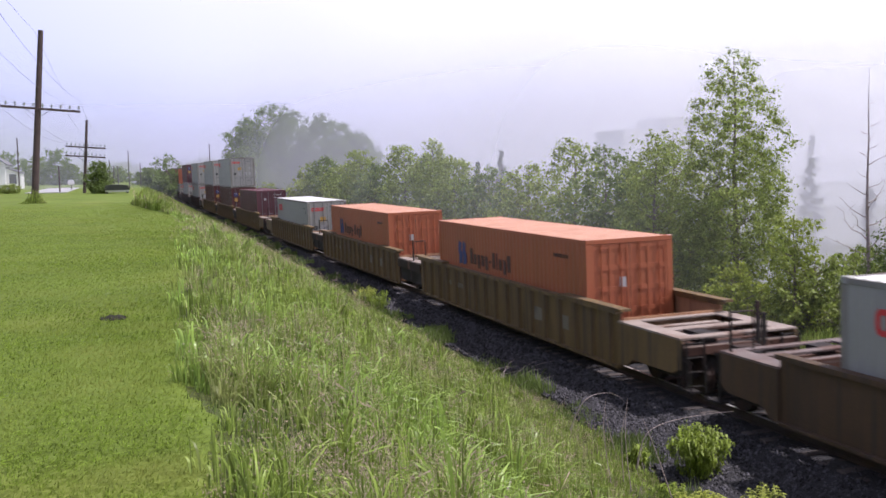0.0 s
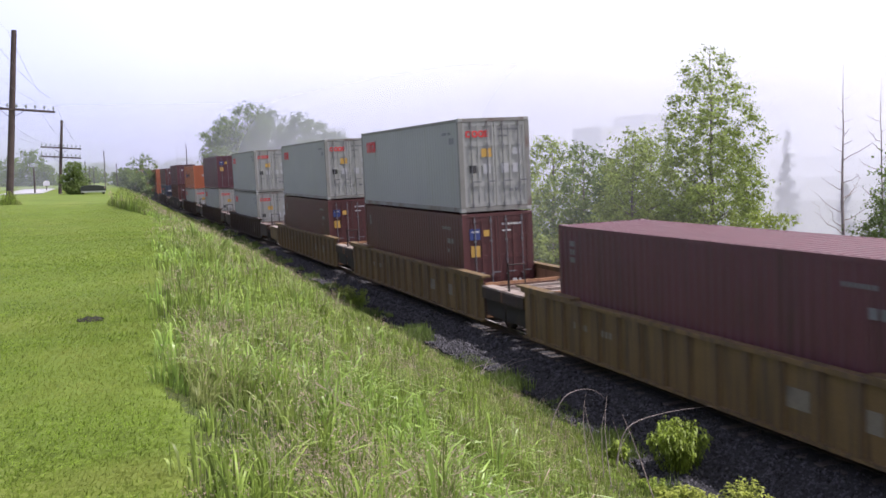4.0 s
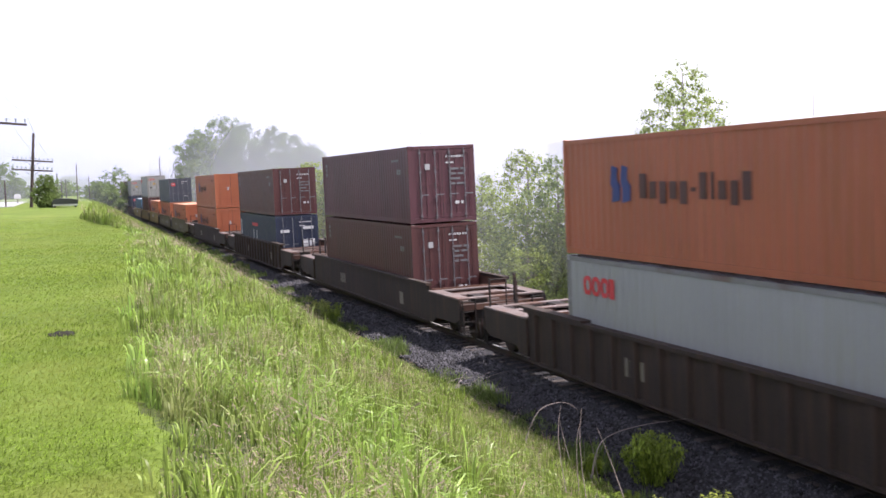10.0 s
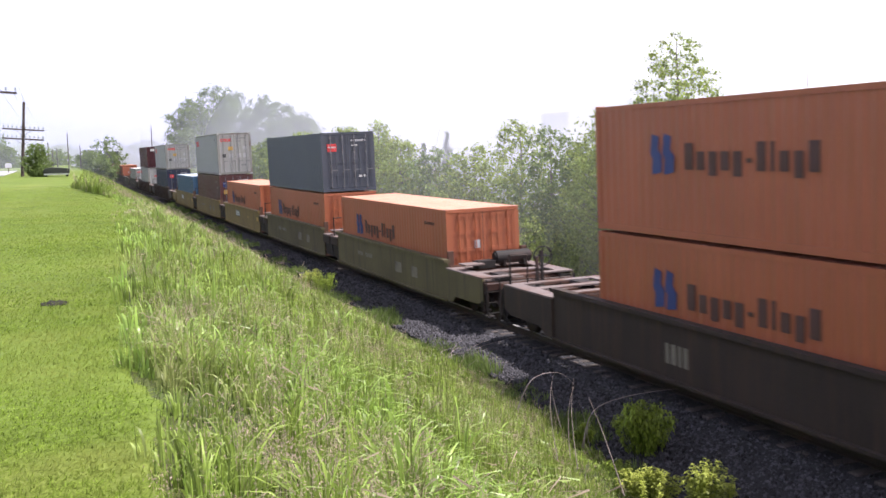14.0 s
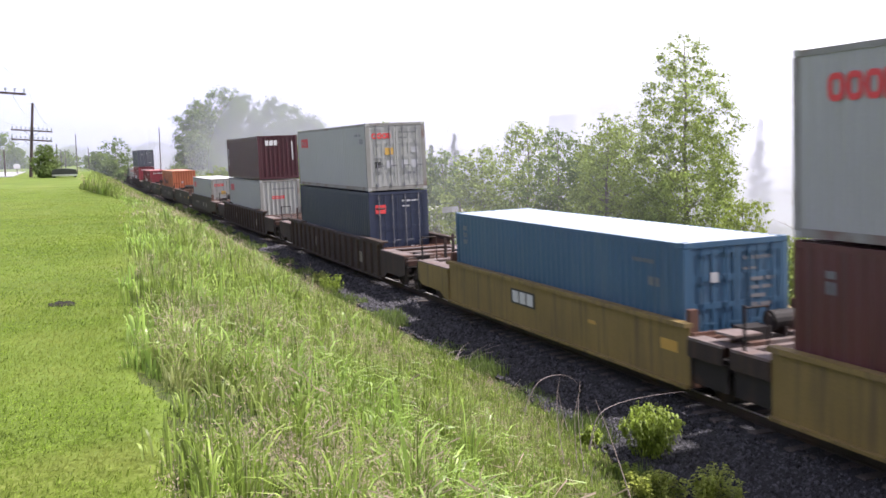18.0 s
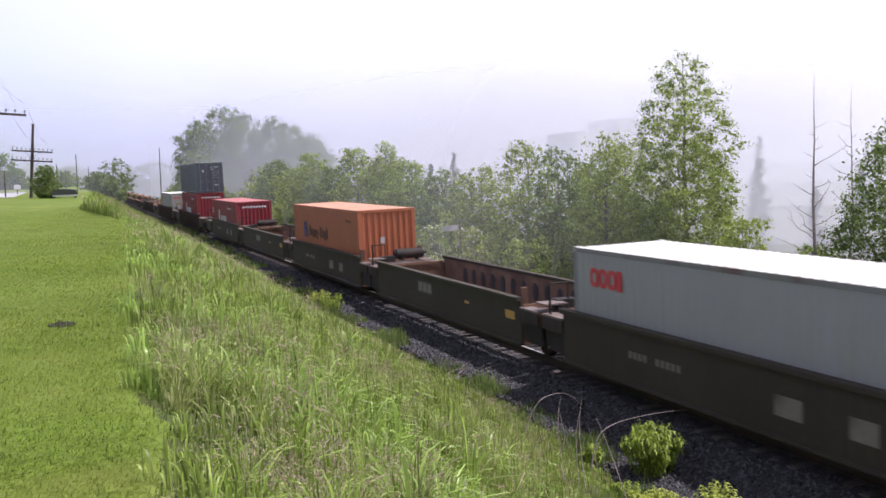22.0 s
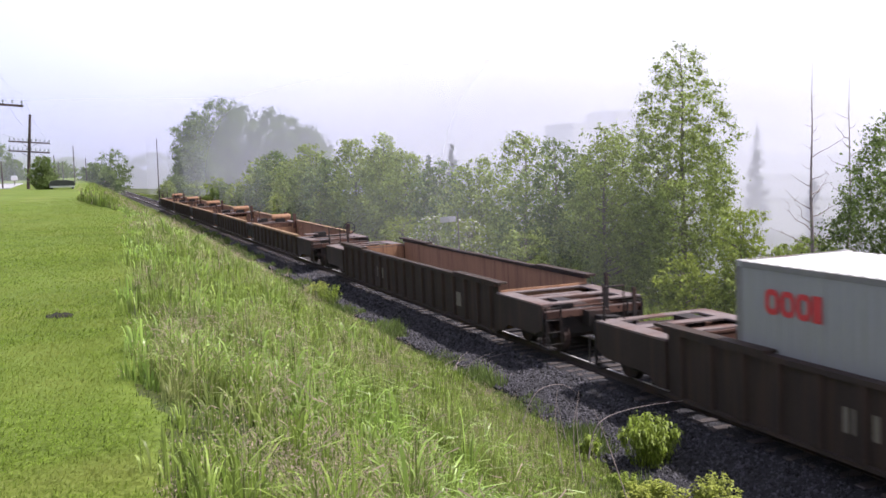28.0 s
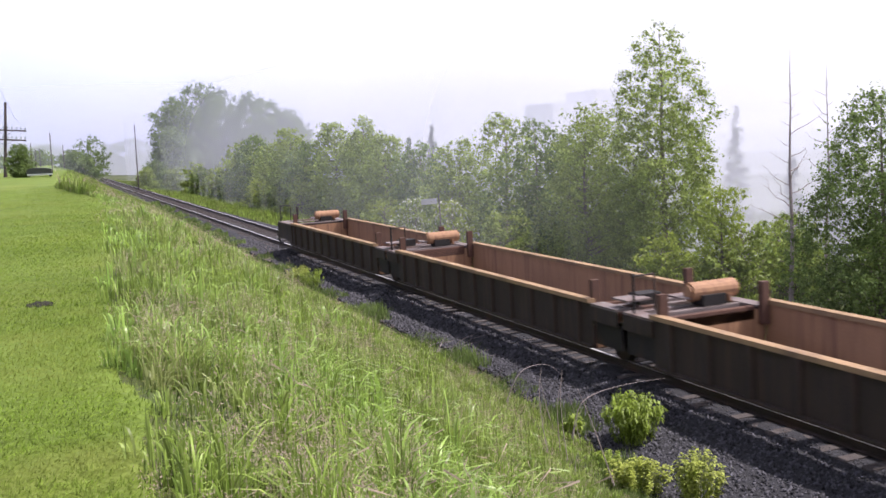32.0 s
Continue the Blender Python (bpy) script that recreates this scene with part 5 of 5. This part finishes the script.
def dead_tree(x, y, top, seed, r=0.14, n=22):
    """A bare straight trunk with thin branches that sweep outwards and then up."""
    rng = random.Random(seed)
    z0 = float(ground_z(np.array([x]), np.array([y]))[0]) - 0.05
    h = top - z0
    ob = empty("dead_tree", pose(x, y, z0), "bare dead tree with bleached broken branches", "dead tree", "dead trees")
    bm = bmesh.new()
    p = Vector((0, 0, 0))
    for k in range(8):
        q = Vector((rng.uniform(-0.05, 0.05), rng.uniform(-0.05, 0.05), h * (k + 1) / 8))
        tube(bm, p, q, r * (1 - k / 8.2), r * (1 - (k + 1) / 8.2), 7)
        p = q
    part("trunk", bm, M["deadwood"], ob)
    for k in range(n):
        f = 0.3 + 0.6 * k / n
        z, a = h * f, k * 2.4 + rng.uniform(-0.5, 0.5)
        ln = (0.25 + 2.0 * (1 - f)) * rng.uniform(0.3, 1.1)
        bm = bmesh.new()
        out = Vector((math.cos(a), math.sin(a), 0))
        p, r0 = Vector((0, 0, z)), 0.022 * (1.15 - f) + 0.005
        for s in range(4):
            q = p + (out + Vector((rng.uniform(-0.35, 0.35), rng.uniform(-0.35, 0.35), (0.5, 0.5, 0.6, 0.8)[s] + rng.uniform(-0.3, 0.3)))) * ln * 0.27
            tube(bm, p, q, r0 * (1 - s / 4.5), r0 * (1 - (s + 1) / 4.5), 5)
            if s:
                side = Vector((-out.y, out.x, 0)) * rng.choice((-1, 1))
                tube(bm, q, q + (side * 0.6 + out * 0.4 + Vector((0, 0, 0.5))) * ln * rng.uniform(0.12, 0.28), r0 * 0.4, 0.003, 4)
            p = q
        part("branch", bm, M["deadwood"], ob)


dead_tree(23.95, 28.2, 7.9, 7, 0.09)
dead_tree(26.8, 29.6, 7.6, 8, 0.07, 16)


# ---- telegraph poles with crossarms and wires ----
def pole_thing(x, y, top, lean, arms, words, base=None, r=0.16):
    z0 = LAWN_Z if base is None else base
    h = top - z0
    ob = empty("telegraph_pole", pose(x, y, z0 - 0.1, 0, lean, 0), words, "telegraph pole", "poles along the line")
    bm = bmesh.new()
    tube(bm, (0, 0, 0), (0, 0, h + 0.1), r, r * 0.7, 12)
    part("post", bm, M["pole"], ob)
    for z, half in arms:
        bm = bmesh.new()
        box(bm, -half, -0.21, h - z - 0.075, half, -0.09, h - z + 0.06)
        arm = part("crossarm", bm, M["pole"], ob)
        n = 10
        for k in range(n):
            if k in (n // 2 - 1, n // 2) and half < 1:
                continue
            bm = bmesh.new()
            xx = -half + 0.1 + (2 * half - 0.2) * k / (n - 1)
            tube(bm, (xx, -0.15, h - z + 0.06), (xx, -0.15, h - z + 0.2), 0.016, n=5)
            tube(bm, (xx, -0.15, h - z + 0.14), (xx, -0.15, h - z + 0.32), 0.07, 0.045, 8)
            part("insulator", bm, M["glassy"], arm)
        for sx in (-1, 1):
            bm = bmesh.new()
            tube(bm, (0, -0.16, h - z - 0.55), (sx * 0.7, -0.16, h - z - 0.05), 0.015, n=5)
            part("brace", bm, M["iron"], arm)
    return ob


pole_thing(-4.7, 66.0, 13.6, 4.6, ((4.55, 2.4),), "tall weathered wooden telegraph pole with one crossarm", r=0.22)
pole_thing(-2.8, 100.2, 10.0, 4.3, ((2.4, 1.75), (3.25, 1.75)), "weathered wooden telegraph pole with two crossarms")
for x, y, top, lean in ((1.7, 140, 8.0, 0), (-0.6, 125, 6.6, 0), (-0.2, 150, 6.2, 0), (0.4, 172, 6.4, 0), (12.9, 149, 9.0, 0), (-10.0, 120, 9.1, 0), (-5.3, 108, 5.9, 0), (3.6, 160, 6.6, 0)):
    pole_thing(x, y, top, lean, (), "plain far wooden pole in the haze", r=0.08, base=0.0 if x > 12 else None)


def wire(p, q, sag):
    """One smooth thin line that hangs between two points."""
    bm = bmesh.new()
    p, q = Vector(p), Vector(q)
    a = (q - p).cross(Vector((0, 0, 1))).normalized() * 0.008
    rings = []
    for k in range(17):
        f = k / 16
        c = p.lerp(q, f) - Vector((0, 0, sag * 4 * f * (1 - f)))
        rings.append([bm.verts.new(c + a), bm.verts.new(c + Vector((0, 0, 0.008))), bm.verts.new(c - a), bm.verts.new(c - Vector((0, 0, 0.008)))])
    for r, s in zip(rings, rings[1:]):
        for k in range(4):
            bm.faces.new((r[k], r[(k + 1) % 4], s[(k + 1) % 4], s[k]))
    tagged(part("overhead_wire", bm, M["wire"], None), "thin overhead wire between telegraph poles", "wire", "overhead wires")


for k, off in enumerate((-2.4, -1.3, 1.3, 2.4)):
    wire((-4.25 + off, 65.85, 9.4), (-2.7 + off * 0.7, 100.0, 7.9), 0.5)
    wire((-4.25 + off, 65.85, 9.4), (-6.0 + off, 31.0, 10.6), 0.5)
wire((-4.2, 66, 13.5), (-2.75, 100.1, 10.1), 0.4)
wire((-4.2, 66, 13.5), (-6.0, 31.0, 15.0), 0.4)


# ---- plants at the foot of the bank ----
def herb(x, y, height, spread, seed, leaf, stems, words, droop=0.5):
    """A leafy weed: many thin stems that lean outwards, with narrow leaves that crowd and hang towards the tips."""
    rng = np.random.default_rng(seed)
    z0 = float(ground_z(np.array([x]), np.array([y]))[0])
    ob = empty("bush", pose(x, y, z0), words, "bush", "weeds by the ballast")
    bm = bmesh.new()
    V = []
    for k in range(stems):
        a, q = rng.uniform(0, 6.28), rng.random() ** 0.5
        b = Vector((math.cos(a), math.sin(a), 0)) * q * spread
        hh = height * rng.uniform(0.7, 1.05) * (1 - 0.25 * q * q)
        foot, tip = b * 0.55, b + Vector((0, 0, hh))
        mid = foot.lerp(tip, 0.5) + Vector((0, 0, 0.06 * hh))
        tube(bm, foot, mid, 0.005, 0.004, 4)
        tube(bm, mid, tip, 0.004, 0.002, 4)
        for j in range(30):
            t = 0.12 + 0.9 * rng.random() ** 0.7
            p = foot.lerp(mid, t * 2) if t < 0.5 else mid.lerp(tip, t * 2 - 1)
            w = rng.uniform(0, 6.28)
            ln = rng.uniform(0.05, 0.1) * (0.7 + 0.4 * t)
            out = Vector((math.cos(w), math.sin(w), rng.uniform(-0.2, 0.5)))
            side = Vector((-math.sin(w), math.cos(w), 0)) * ln * 0.2
            e = p + out * ln * 0.55
            end = p + out * ln * 0.9 - Vector((0, 0, ln * droop))
            V += [p, e + side, end, e - side]
    part("foliage", bm, M["herb"], ob)
    n = np.arange(len(V) // 4)[:, None] * 4 + np.arange(4)[None]
    crown = quick_mesh("foliage", np.array([tuple(v) for v in V]), n, M[leaf])
    crown.parent = ob


herb(9.3, 15.0, 0.95, 0.54, 141, "herb", 110, "fresh green drooping weed bush at the edge of the ballast", 0.8)
herb(8.0, 12.75, 0.6, 0.5, 142, "herb_pale", 60, "pale yellow-green leafy weeds at the foot of the bank", 0.25)
herb(8.35, 11.75, 1.05, 0.36, 143, "herb_pale", 62, "pale yellow-green upright weed bush on the ballast", 0.35)
herb(8.5, 15.7, 0.42, 0.2, 144, "herb", 26, "small green weed at the foot of the bank", 0.5)
herb(8.2, 14.1, 0.3, 0.3, 145, "herb", 24, "small green weed at the foot of the bank", 0.5)
herb(9.1, 36.5, 0.8, 0.5, 146, "herb", 40, "fresh green weed bush far along the bank", 0.5)
herb(9.25, 39.5, 0.7, 0.55, 147, "herb_pale", 40, "pale green weeds far along the bank", 0.4)


def stalk(points, r, words, material="deadwood"):
    """One bent stem through a few points."""
    bm = bmesh.new()
    pts = [Vector(p) for p in points]
    fine = []
    for a, c in zip(pts, pts[1:]):
        fine += [a.lerp(c, f) for f in (0.0, 0.5)]
    fine.append(pts[-1])
    for _ in range(2):
        fine = [fine[0]] + [(fine[k - 1] + fine[k] * 2 + fine[k + 1]) / 4 for k in range(1, len(fine) - 1)] + [fine[-1]]
    n, rings = 5, []
    for k, p in enumerate(fine):
        d = (fine[min(k + 1, len(fine) - 1)] - fine[max(k - 1, 0)]).normalized()
        a = d.orthogonal().normalized()
        c = d.cross(a)
        q = r * (1 - 0.75 * k / (len(fine) - 1))
        rings.append([bm.verts.new(p + (a * math.cos(i * 2 * math.pi / n) + c * math.sin(i * 2 * math.pi / n)) * q) for i in range(n)])
    for k in range(len(rings) - 1):
        for i in range(n):
            bm.faces.new((rings[k][i], rings[k][(i + 1) % n], rings[k + 1][(i + 1) % n], rings[k + 1][i]))
    tagged(part("dry_stalk", bm, M[material]), words, "dry stalk", "dry stalks")


def dry_stalks():
    pale, dark = "bleached dry bent weed stalk by the ballast", "dark dry weed stem leaning over the bank"
    stalk([(8.2, 15.2, -0.3), (8.31, 15.2, 0.26), (8.5, 15.2, 0.39), (8.78, 15.2, 0.47), (9.12, 15.2, 0.51), (9.58, 15.2, 0.54), (10.11, 15.2, 0.53)], 0.011, pale)
    stalk([(8.16, 15.8, -0.3), (8.06, 15.8, 0.05), (7.96, 15.8, 0.42), (7.92, 15.8, 0.68)], 0.011, pale)
    stalk([(7.3, 15.9, 0.3), (7.5, 15.9, 0.76), (7.67, 15.9, 0.86), (7.83, 15.9, 0.9), (8.03, 15.9, 0.91), (8.22, 15.9, 0.86), (8.42, 15.9, 0.65)], 0.01, pale)
    stalk([(8.4, 15.8, -0.35), (8.4, 15.8, 0.21)], 0.008, pale)
    stalk([(8.62, 15.8, -0.35), (8.59, 15.8, 0.03), (8.46, 15.8, 0.34)], 0.008, pale)
    stalk([(7.3, 12.3, -0.1), (7.6, 13.4, 0.5), (8.0, 14.6, 0.75)], 0.012, dark, "bark")
    stalk([(6.4, 12.0, 0.5), (6.7, 12.8, 1.1), (7.2, 13.6, 1.35)], 0.008, dark, "bark")
    stalk([(6.2, 12.2, 0.6), (6.4, 12.9, 1.2), (6.8, 13.5, 1.45)], 0.008, dark, "bark")
    stalk([(6.5, 12.4, 0.5), (6.75, 13.0, 1.1), (7.05, 13.3, 1.3)], 0.007, dark, "bark")
    rng = random.Random(31)
    for k in range(14):
        x, y = rng.uniform(8.7, 9.8), rng.uniform(22.2, 24.2)
        z = float(ground_z(np.array([x]), np.array([y]))[0]) + 0.05
        d = Vector((rng.uniform(-0.5, 0.8), rng.uniform(-0.4, 0.4), rng.uniform(0.1, 0.6)))
        stalk([(x, y, z), Vector((x, y, z)) + d * 0.6, Vector((x, y, z)) + d * 0.9 + Vector((0.3, 0, -0.05))], 0.008, pale)
    for k in range(16):
        y = rng.uniform(11, 45)
        x = rng.uniform(6.5, 8.7)
        z = float(ground_z(np.array([x]), np.array([y]))[0])
        d = Vector((rng.uniform(-0.3, 0.5), rng.uniform(-0.4, 0.4), 0.9))
        stalk([(x, y, z), Vector((x, y, z)) + d * 0.4, Vector((x, y, z)) + d * 0.75 + Vector((0.2, 0, -0.1))], 0.006, pale)


dry_stalks()


# ---- loose ballast stones ----
def stones():
    rng = np.random.default_rng(9)
    n = 32000
    y = 7 * (60 / 7) ** rng.random(n)
    x = np.where(rng.random(n) < 0.85, toe(y) + (11.4 - toe(y)) * rng.random(n), rng.uniform(11.4, 15.5, n))
    z = ground_z(x, y) + 0.06
    s = rng.uniform(0.02, 0.05, n) * np.clip(y / 22, 1, 1.8) * np.where(x > 11.05, 0.5, 1.0)
    base = np.array([[1, 0, 0], [-0.5, 0.87, 0], [-0.5, -0.87, 0], [0, 0, 1], [0, 0, -1]], float)
    V = base[None] * (s[:, None, None] * rng.uniform(0.6, 1.3, (n, 5, 1)))
    a = rng.uniform(0, 6.28, n)
    c, si = np.cos(a)[:, None], np.sin(a)[:, None]
    t = rng.uniform(-0.7, 0.7, n)[:, None]
    X, Yv, Z = V[..., 0] * c - V[..., 1] * si, V[..., 0] * si + V[..., 1] * c, V[..., 2]
    Z, X = Z + X * t, X - Z * t
    P = np.stack([X + x[:, None], Yv + y[:, None], Z + z[:, None]], -1).reshape(-1, 3)
    F = np.array([[0, 1, 3], [1, 2, 3], [2, 0, 3], [1, 0, 4], [2, 1, 4], [0, 2, 4]])
    i = np.arange(n)[:, None, None] * 5
    tagged(quick_mesh("ballast_stones", P, (i + F[None]).reshape(-1, 3), M["stone"]), "loose grey crushed stones", "stones", kind="stuff")


stones()


# ---- far side of the lawn: road, house, hedges, parked vehicles ----
def build_far_left():
    bm = bmesh.new()
    box(bm, -8.4, 106, LAWN_Z - 0.3, -4.6, 145, LAWN_Z + 0.06)
    tagged(part("road", bm, M["concrete"]), "pale grey gravel road across the end of the lawn", "road", kind="structure")
    ob = empty("house", pose(-18.2, 150, LAWN_Z), "white clapboard house with a grey gabled roof and a low wing", "house")
    bm = bmesh.new()
    prism(bm, [(-4, 0), (4, 0), (4, 3.4), (0, 6.2), (-4, 3.4)], 0, 7)
    part("wall", bm, M["siding"], ob)
    for sx in (-1, 1):
        bm = bmesh.new()
        prism(bm, [(0, 6.25), (sx * 4.4, 3.2), (sx * 4.4, 3.35), (0, 6.42)], -0.4, 7.4)
        part("roof", bm, M["roofing"], ob)
    bm = bmesh.new()
    prism(bm, [(4.02, 0), (5.9, 0), (5.9, 2.1), (4.02, 2.8)], 1.0, 6)
    part("wing", bm, M["siding"], ob)
    bm = bmesh.new()
    prism(bm, [(4.02, 2.84), (6.05, 2.08), (6.05, 2.2), (4.02, 2.98)], 0.8, 6.2)
    part("wing_roof", bm, M["roofing"], ob)
    for x, y, z in ((-2.2, 0, 1.0), (1.4, 0, 1.0), (2.4, 0, 3.0 - 0.8), (4.4, 1.0, 0.7)):
        bm = bmesh.new()
        box(bm, x, y - 0.05, z, x + 0.9, y - 0.01, z + 1.3)
        w = part("window", bm, M["blackmark"], ob, "dark window")
        bm = bmesh.new()
        box(bm, x - 0.08, y - 0.09, z - 0.1, x + 0.98, y - 0.052, z)
        part("sill", bm, M["siding"], w)
    for x, y, top in ((-11.6, 109, 4.2), (-9.9, 108, 4.15)):
        tree(x, y, top, 0.85, int(200 - x), "leaf", 2600, 0.08, low=0.02, taper=0.2, words="rounded green garden bush on the lawn", name="bush")
    box_post = empty("post_box", pose(-5.0, 128, LAWN_Z), "small white box on a post beside the road", "post box")
    bm = bmesh.new()
    box(bm, -0.05, -0.05, 0, 0.05, 0.05, 0.6)
    part("post", bm, M["bark"], box_post)
    bm = bmesh.new()
    prism(bm, [(-0.35, 0.6), (0.35, 0.6), (0.35, 1.0), (0.2, 1.15), (-0.2, 1.15), (-0.35, 1.0)], -0.3, 0.3)
    part("box", bm, M["whitemark"], box_post)
    v = empty("trailer", pose(0.1, 93, LAWN_Z), "low parked trailer under a dark rounded cover", "trailer")
    bm = bmesh.new()
    prism(bm, [(-1.05, 0.3), (1.05, 0.3), (1.05, 0.55), (0.9, 0.68), (0.4, 0.76), (-0.5, 0.78), (-0.95, 0.68), (-1.05, 0.52)], 0, 3.2)
    part("cover", bm, M["canvas"], v)
    bm = bmesh.new()
    box(bm, -1.0, 0.05, 0.16, 1.0, 3.15, 0.296)
    part("bed", bm, M["whitemark"], v)
    for sx in (-0.85, 0.85):
        bm = bmesh.new()
        tube(bm, (sx - 0.09, 1.6, 0.3), (sx + 0.09, 1.6, 0.3), 0.3, n=14)
        part("wheel", bm, M["blackmark"], v)
    ob = empty("storage_building", pose(108, 205, -1.6), "tall plain building, faint in the mist", "building")
    for x0, x1, top in ((0, 11, 14.2), (11.02, 18, 17.0), (18.02, 26, 11.5)):
        bm = bmesh.new()
        box(bm, x0, 0, 0, x1, 14, top)
        part("block", bm, M["siding"], ob)


build_far_left()


def sign_board():
    ob = empty("track_sign", pose(19.4, 51.0, -0.95, 0, -2, 0), "small weathered white sign on a thin post beyond the track", "sign")
    bm = bmesh.new()
    tube(bm, (0.55, 0, 0), (0.55, 0, 3.0), 0.035, n=8)
    part("post", bm, M["bark"], ob)
    bm = bmesh.new()
    box(bm, -0.5, -0.06, 2.55, 0.42, -0.04, 2.85)
    part("board", bm, M["gallery"], ob)


sign_board()


def hollow_mark():
    ob = empty("lawn_hollow", pose(-0.1, 11.9, LAWN_Z - 0.03), "low dark mound that stands for a shaded hollow in the lawn", "earth heap")
    rng = random.Random(4)
    bm = bmesh.new()
    bmesh.ops.create_icosphere(bm, subdivisions=3, radius=0.17)
    for v in bm.verts:
        v.co.z *= 0.35
        v.co += Vector((rng.uniform(-0.02, 0.02), rng.uniform(-0.02, 0.02), rng.uniform(-0.02, 0.02)))
    part("soil", bm, M["earth"], ob)


hollow_mark()


# ---- drifting mist: thin sheets of droplets that the sun and sky light ----
def mist_material(name, amount, z_low, z_high, scale):
    m = bpy.data.materials.new(name)
    m.use_nodes = True
    nt = m.node_tree
    n, l = nt.nodes, nt.links
    n.remove(n["Principled BSDF"])
    dif, trl, clear, half, mix = n.new("ShaderNodeBsdfDiffuse"), n.new("ShaderNodeBsdfTranslucent"), n.new("ShaderNodeBsdfTransparent"), n.new("ShaderNodeMixShader"), n.new("ShaderNodeMixShader")
    for s in (dif, trl):
        s.inputs["Color"].default_value = (0.9, 0.91, 1.0, 1)
    half.inputs[0].default_value = 0.5
    l.new(dif.outputs[0], half.inputs[1])
    l.new(trl.outputs[0], half.inputs[2])
    tex, noi, sep, fade, lump, mul, ends, mul2 = (n.new(k) for k in ("ShaderNodeTexCoord", "ShaderNodeTexNoise", "ShaderNodeSeparateXYZ", "ShaderNodeMapRange", "ShaderNodeMapRange", "ShaderNodeMath", "ShaderNodeMapRange", "ShaderNodeMath"))
    noi.inputs["Scale"].default_value, noi.inputs["Detail"].default_value = scale, 1
    l.new(tex.outputs["Object"], noi.inputs["Vector"])
    l.new(tex.outputs["Object"], sep.inputs[0])
    fade.interpolation_type = "SMOOTHSTEP"
    fade.inputs[1].default_value, fade.inputs[2].default_value, fade.inputs[3].default_value, fade.inputs[4].default_value = z_low, z_high, 1.0, 0.0
    l.new(sep.outputs[2], fade.inputs[0])
    lump.inputs[1].default_value, lump.inputs[2].default_value, lump.inputs[3].default_value, lump.inputs[4].default_value = 0.3, 0.7, amount * 0.75, min(amount * 1.25, 0.97)
    l.new(noi.outputs["Fac"], lump.inputs[0])
    mul.operation = mul2.operation = "MULTIPLY"
    l.new(fade.outputs[0], mul.inputs[0])
    l.new(lump.outputs[0], mul.inputs[1])
    # the sheet thins out towards its start
    uv = n.new("ShaderNodeAttribute")
    uv.attribute_name = "along"
    ends.interpolation_type = "SMOOTHSTEP"
    ends.inputs[1].default_value, ends.inputs[2].default_value = 0.0, 1.0
    l.new(uv.outputs["Fac"], ends.inputs[0])
    l.new(mul.outputs[0], mul2.inputs[0])
    l.new(ends.outputs[0], mul2.inputs[1])
    l.new(mul2.outputs[0], mix.inputs[0])
    l.new(clear.outputs[0], mix.inputs[1])
    l.new(half.outputs[0], mix.inputs[2])
    l.new(mix.outputs[0], n["Material Output"].inputs[0])
    return m


def mist_sheet(r, a0, a1, z0, z1, amount, ramp, lean=0.5):
    """An arc of mist round the place at distance r; it thickens from one bearing and ends at another."""
    n = 90
    V, along = [], []
    for i in range(n + 1):
        deg = -62 + 138 * i / n
        a = radians(deg)
        for z in (z0, z1, 8 + 0.34 * r):
            rr = r - lean * (min(z, z1) - z0 - 6)
            V.append((rr * math.sin(a), rr * math.cos(a), z))
            along.append(max(0.0, min(1.0, (deg - a0) / ramp, (a1 - deg) / 5)))
    F = [(3 * i + k, 3 * i + 3 + k, 3 * i + 4 + k, 3 * i + 1 + k) for i in range(n) for k in (0, 1)]
    ob = quick_mesh("mist", V, F, mist_material("mist_droplets", amount, z0 + 0.1 * (z1 - z0), z1, 3.5 / r))
    ob.data.polygons.foreach_set("use_smooth", [True] * len(F))
    at = ob.data.attributes.new("along", "FLOAT", "POINT")
    at.data.foreach_set("value", along)
    tagged(ob, "thin bank of white morning mist", "mist", kind="stuff")


for r, a0, a1, z0, z1, amount, ramp in ((50, 29, 90, -3, 17, 0.6, 8), (82, 14, 90, -3, 27, 0.42, 12), (135, -80, 4.5, -3, 20, 0.26, 12), (155, 3.6, 90, -4, 36, 0.46, 7), (330, -90, 90, -6, 44, 0.75, 15)):
    mist_sheet(r, a0, a1, z0, z1, amount, ramp)


def mist_strip(x, y0, y1, z0, z1, amount):
    """A long thin veil beside the track."""
    n = 30
    V, along = [], []
    for i in range(n + 1):
        y = y0 + (y1 - y0) * i / n
        for z in (z0, 40):
            V.append((x + 0.4 * math.sin(i * 0.9), y, z))
            along.append(min(1.0, (y - y0) / 40))
    ob = quick_mesh("mist", V, [(2 * i, 2 * i + 2, 2 * i + 3, 2 * i + 1) for i in range(n)], mist_material("mist_droplets", amount, z0 + 0.1 * (z1 - z0), z1, 0.08))
    at = ob.data.attributes.new("along", "FLOAT", "POINT")
    at.data.foreach_set("value", along)
    tagged(ob, "thin veil of white mist along the trees", "mist", kind="stuff")


mist_strip(19.5, 18, 260, -1.2, 16, 0.13)


# ---- everything that goes with the train ----
def motions():
    times = [k for k in range(0, 33)]
    for ob, u in TRAIN:
        walk(ob, [(t, pose(TRACK_X, u - run(t), 0, 0, CANT, 0)) for t in times])


motions()
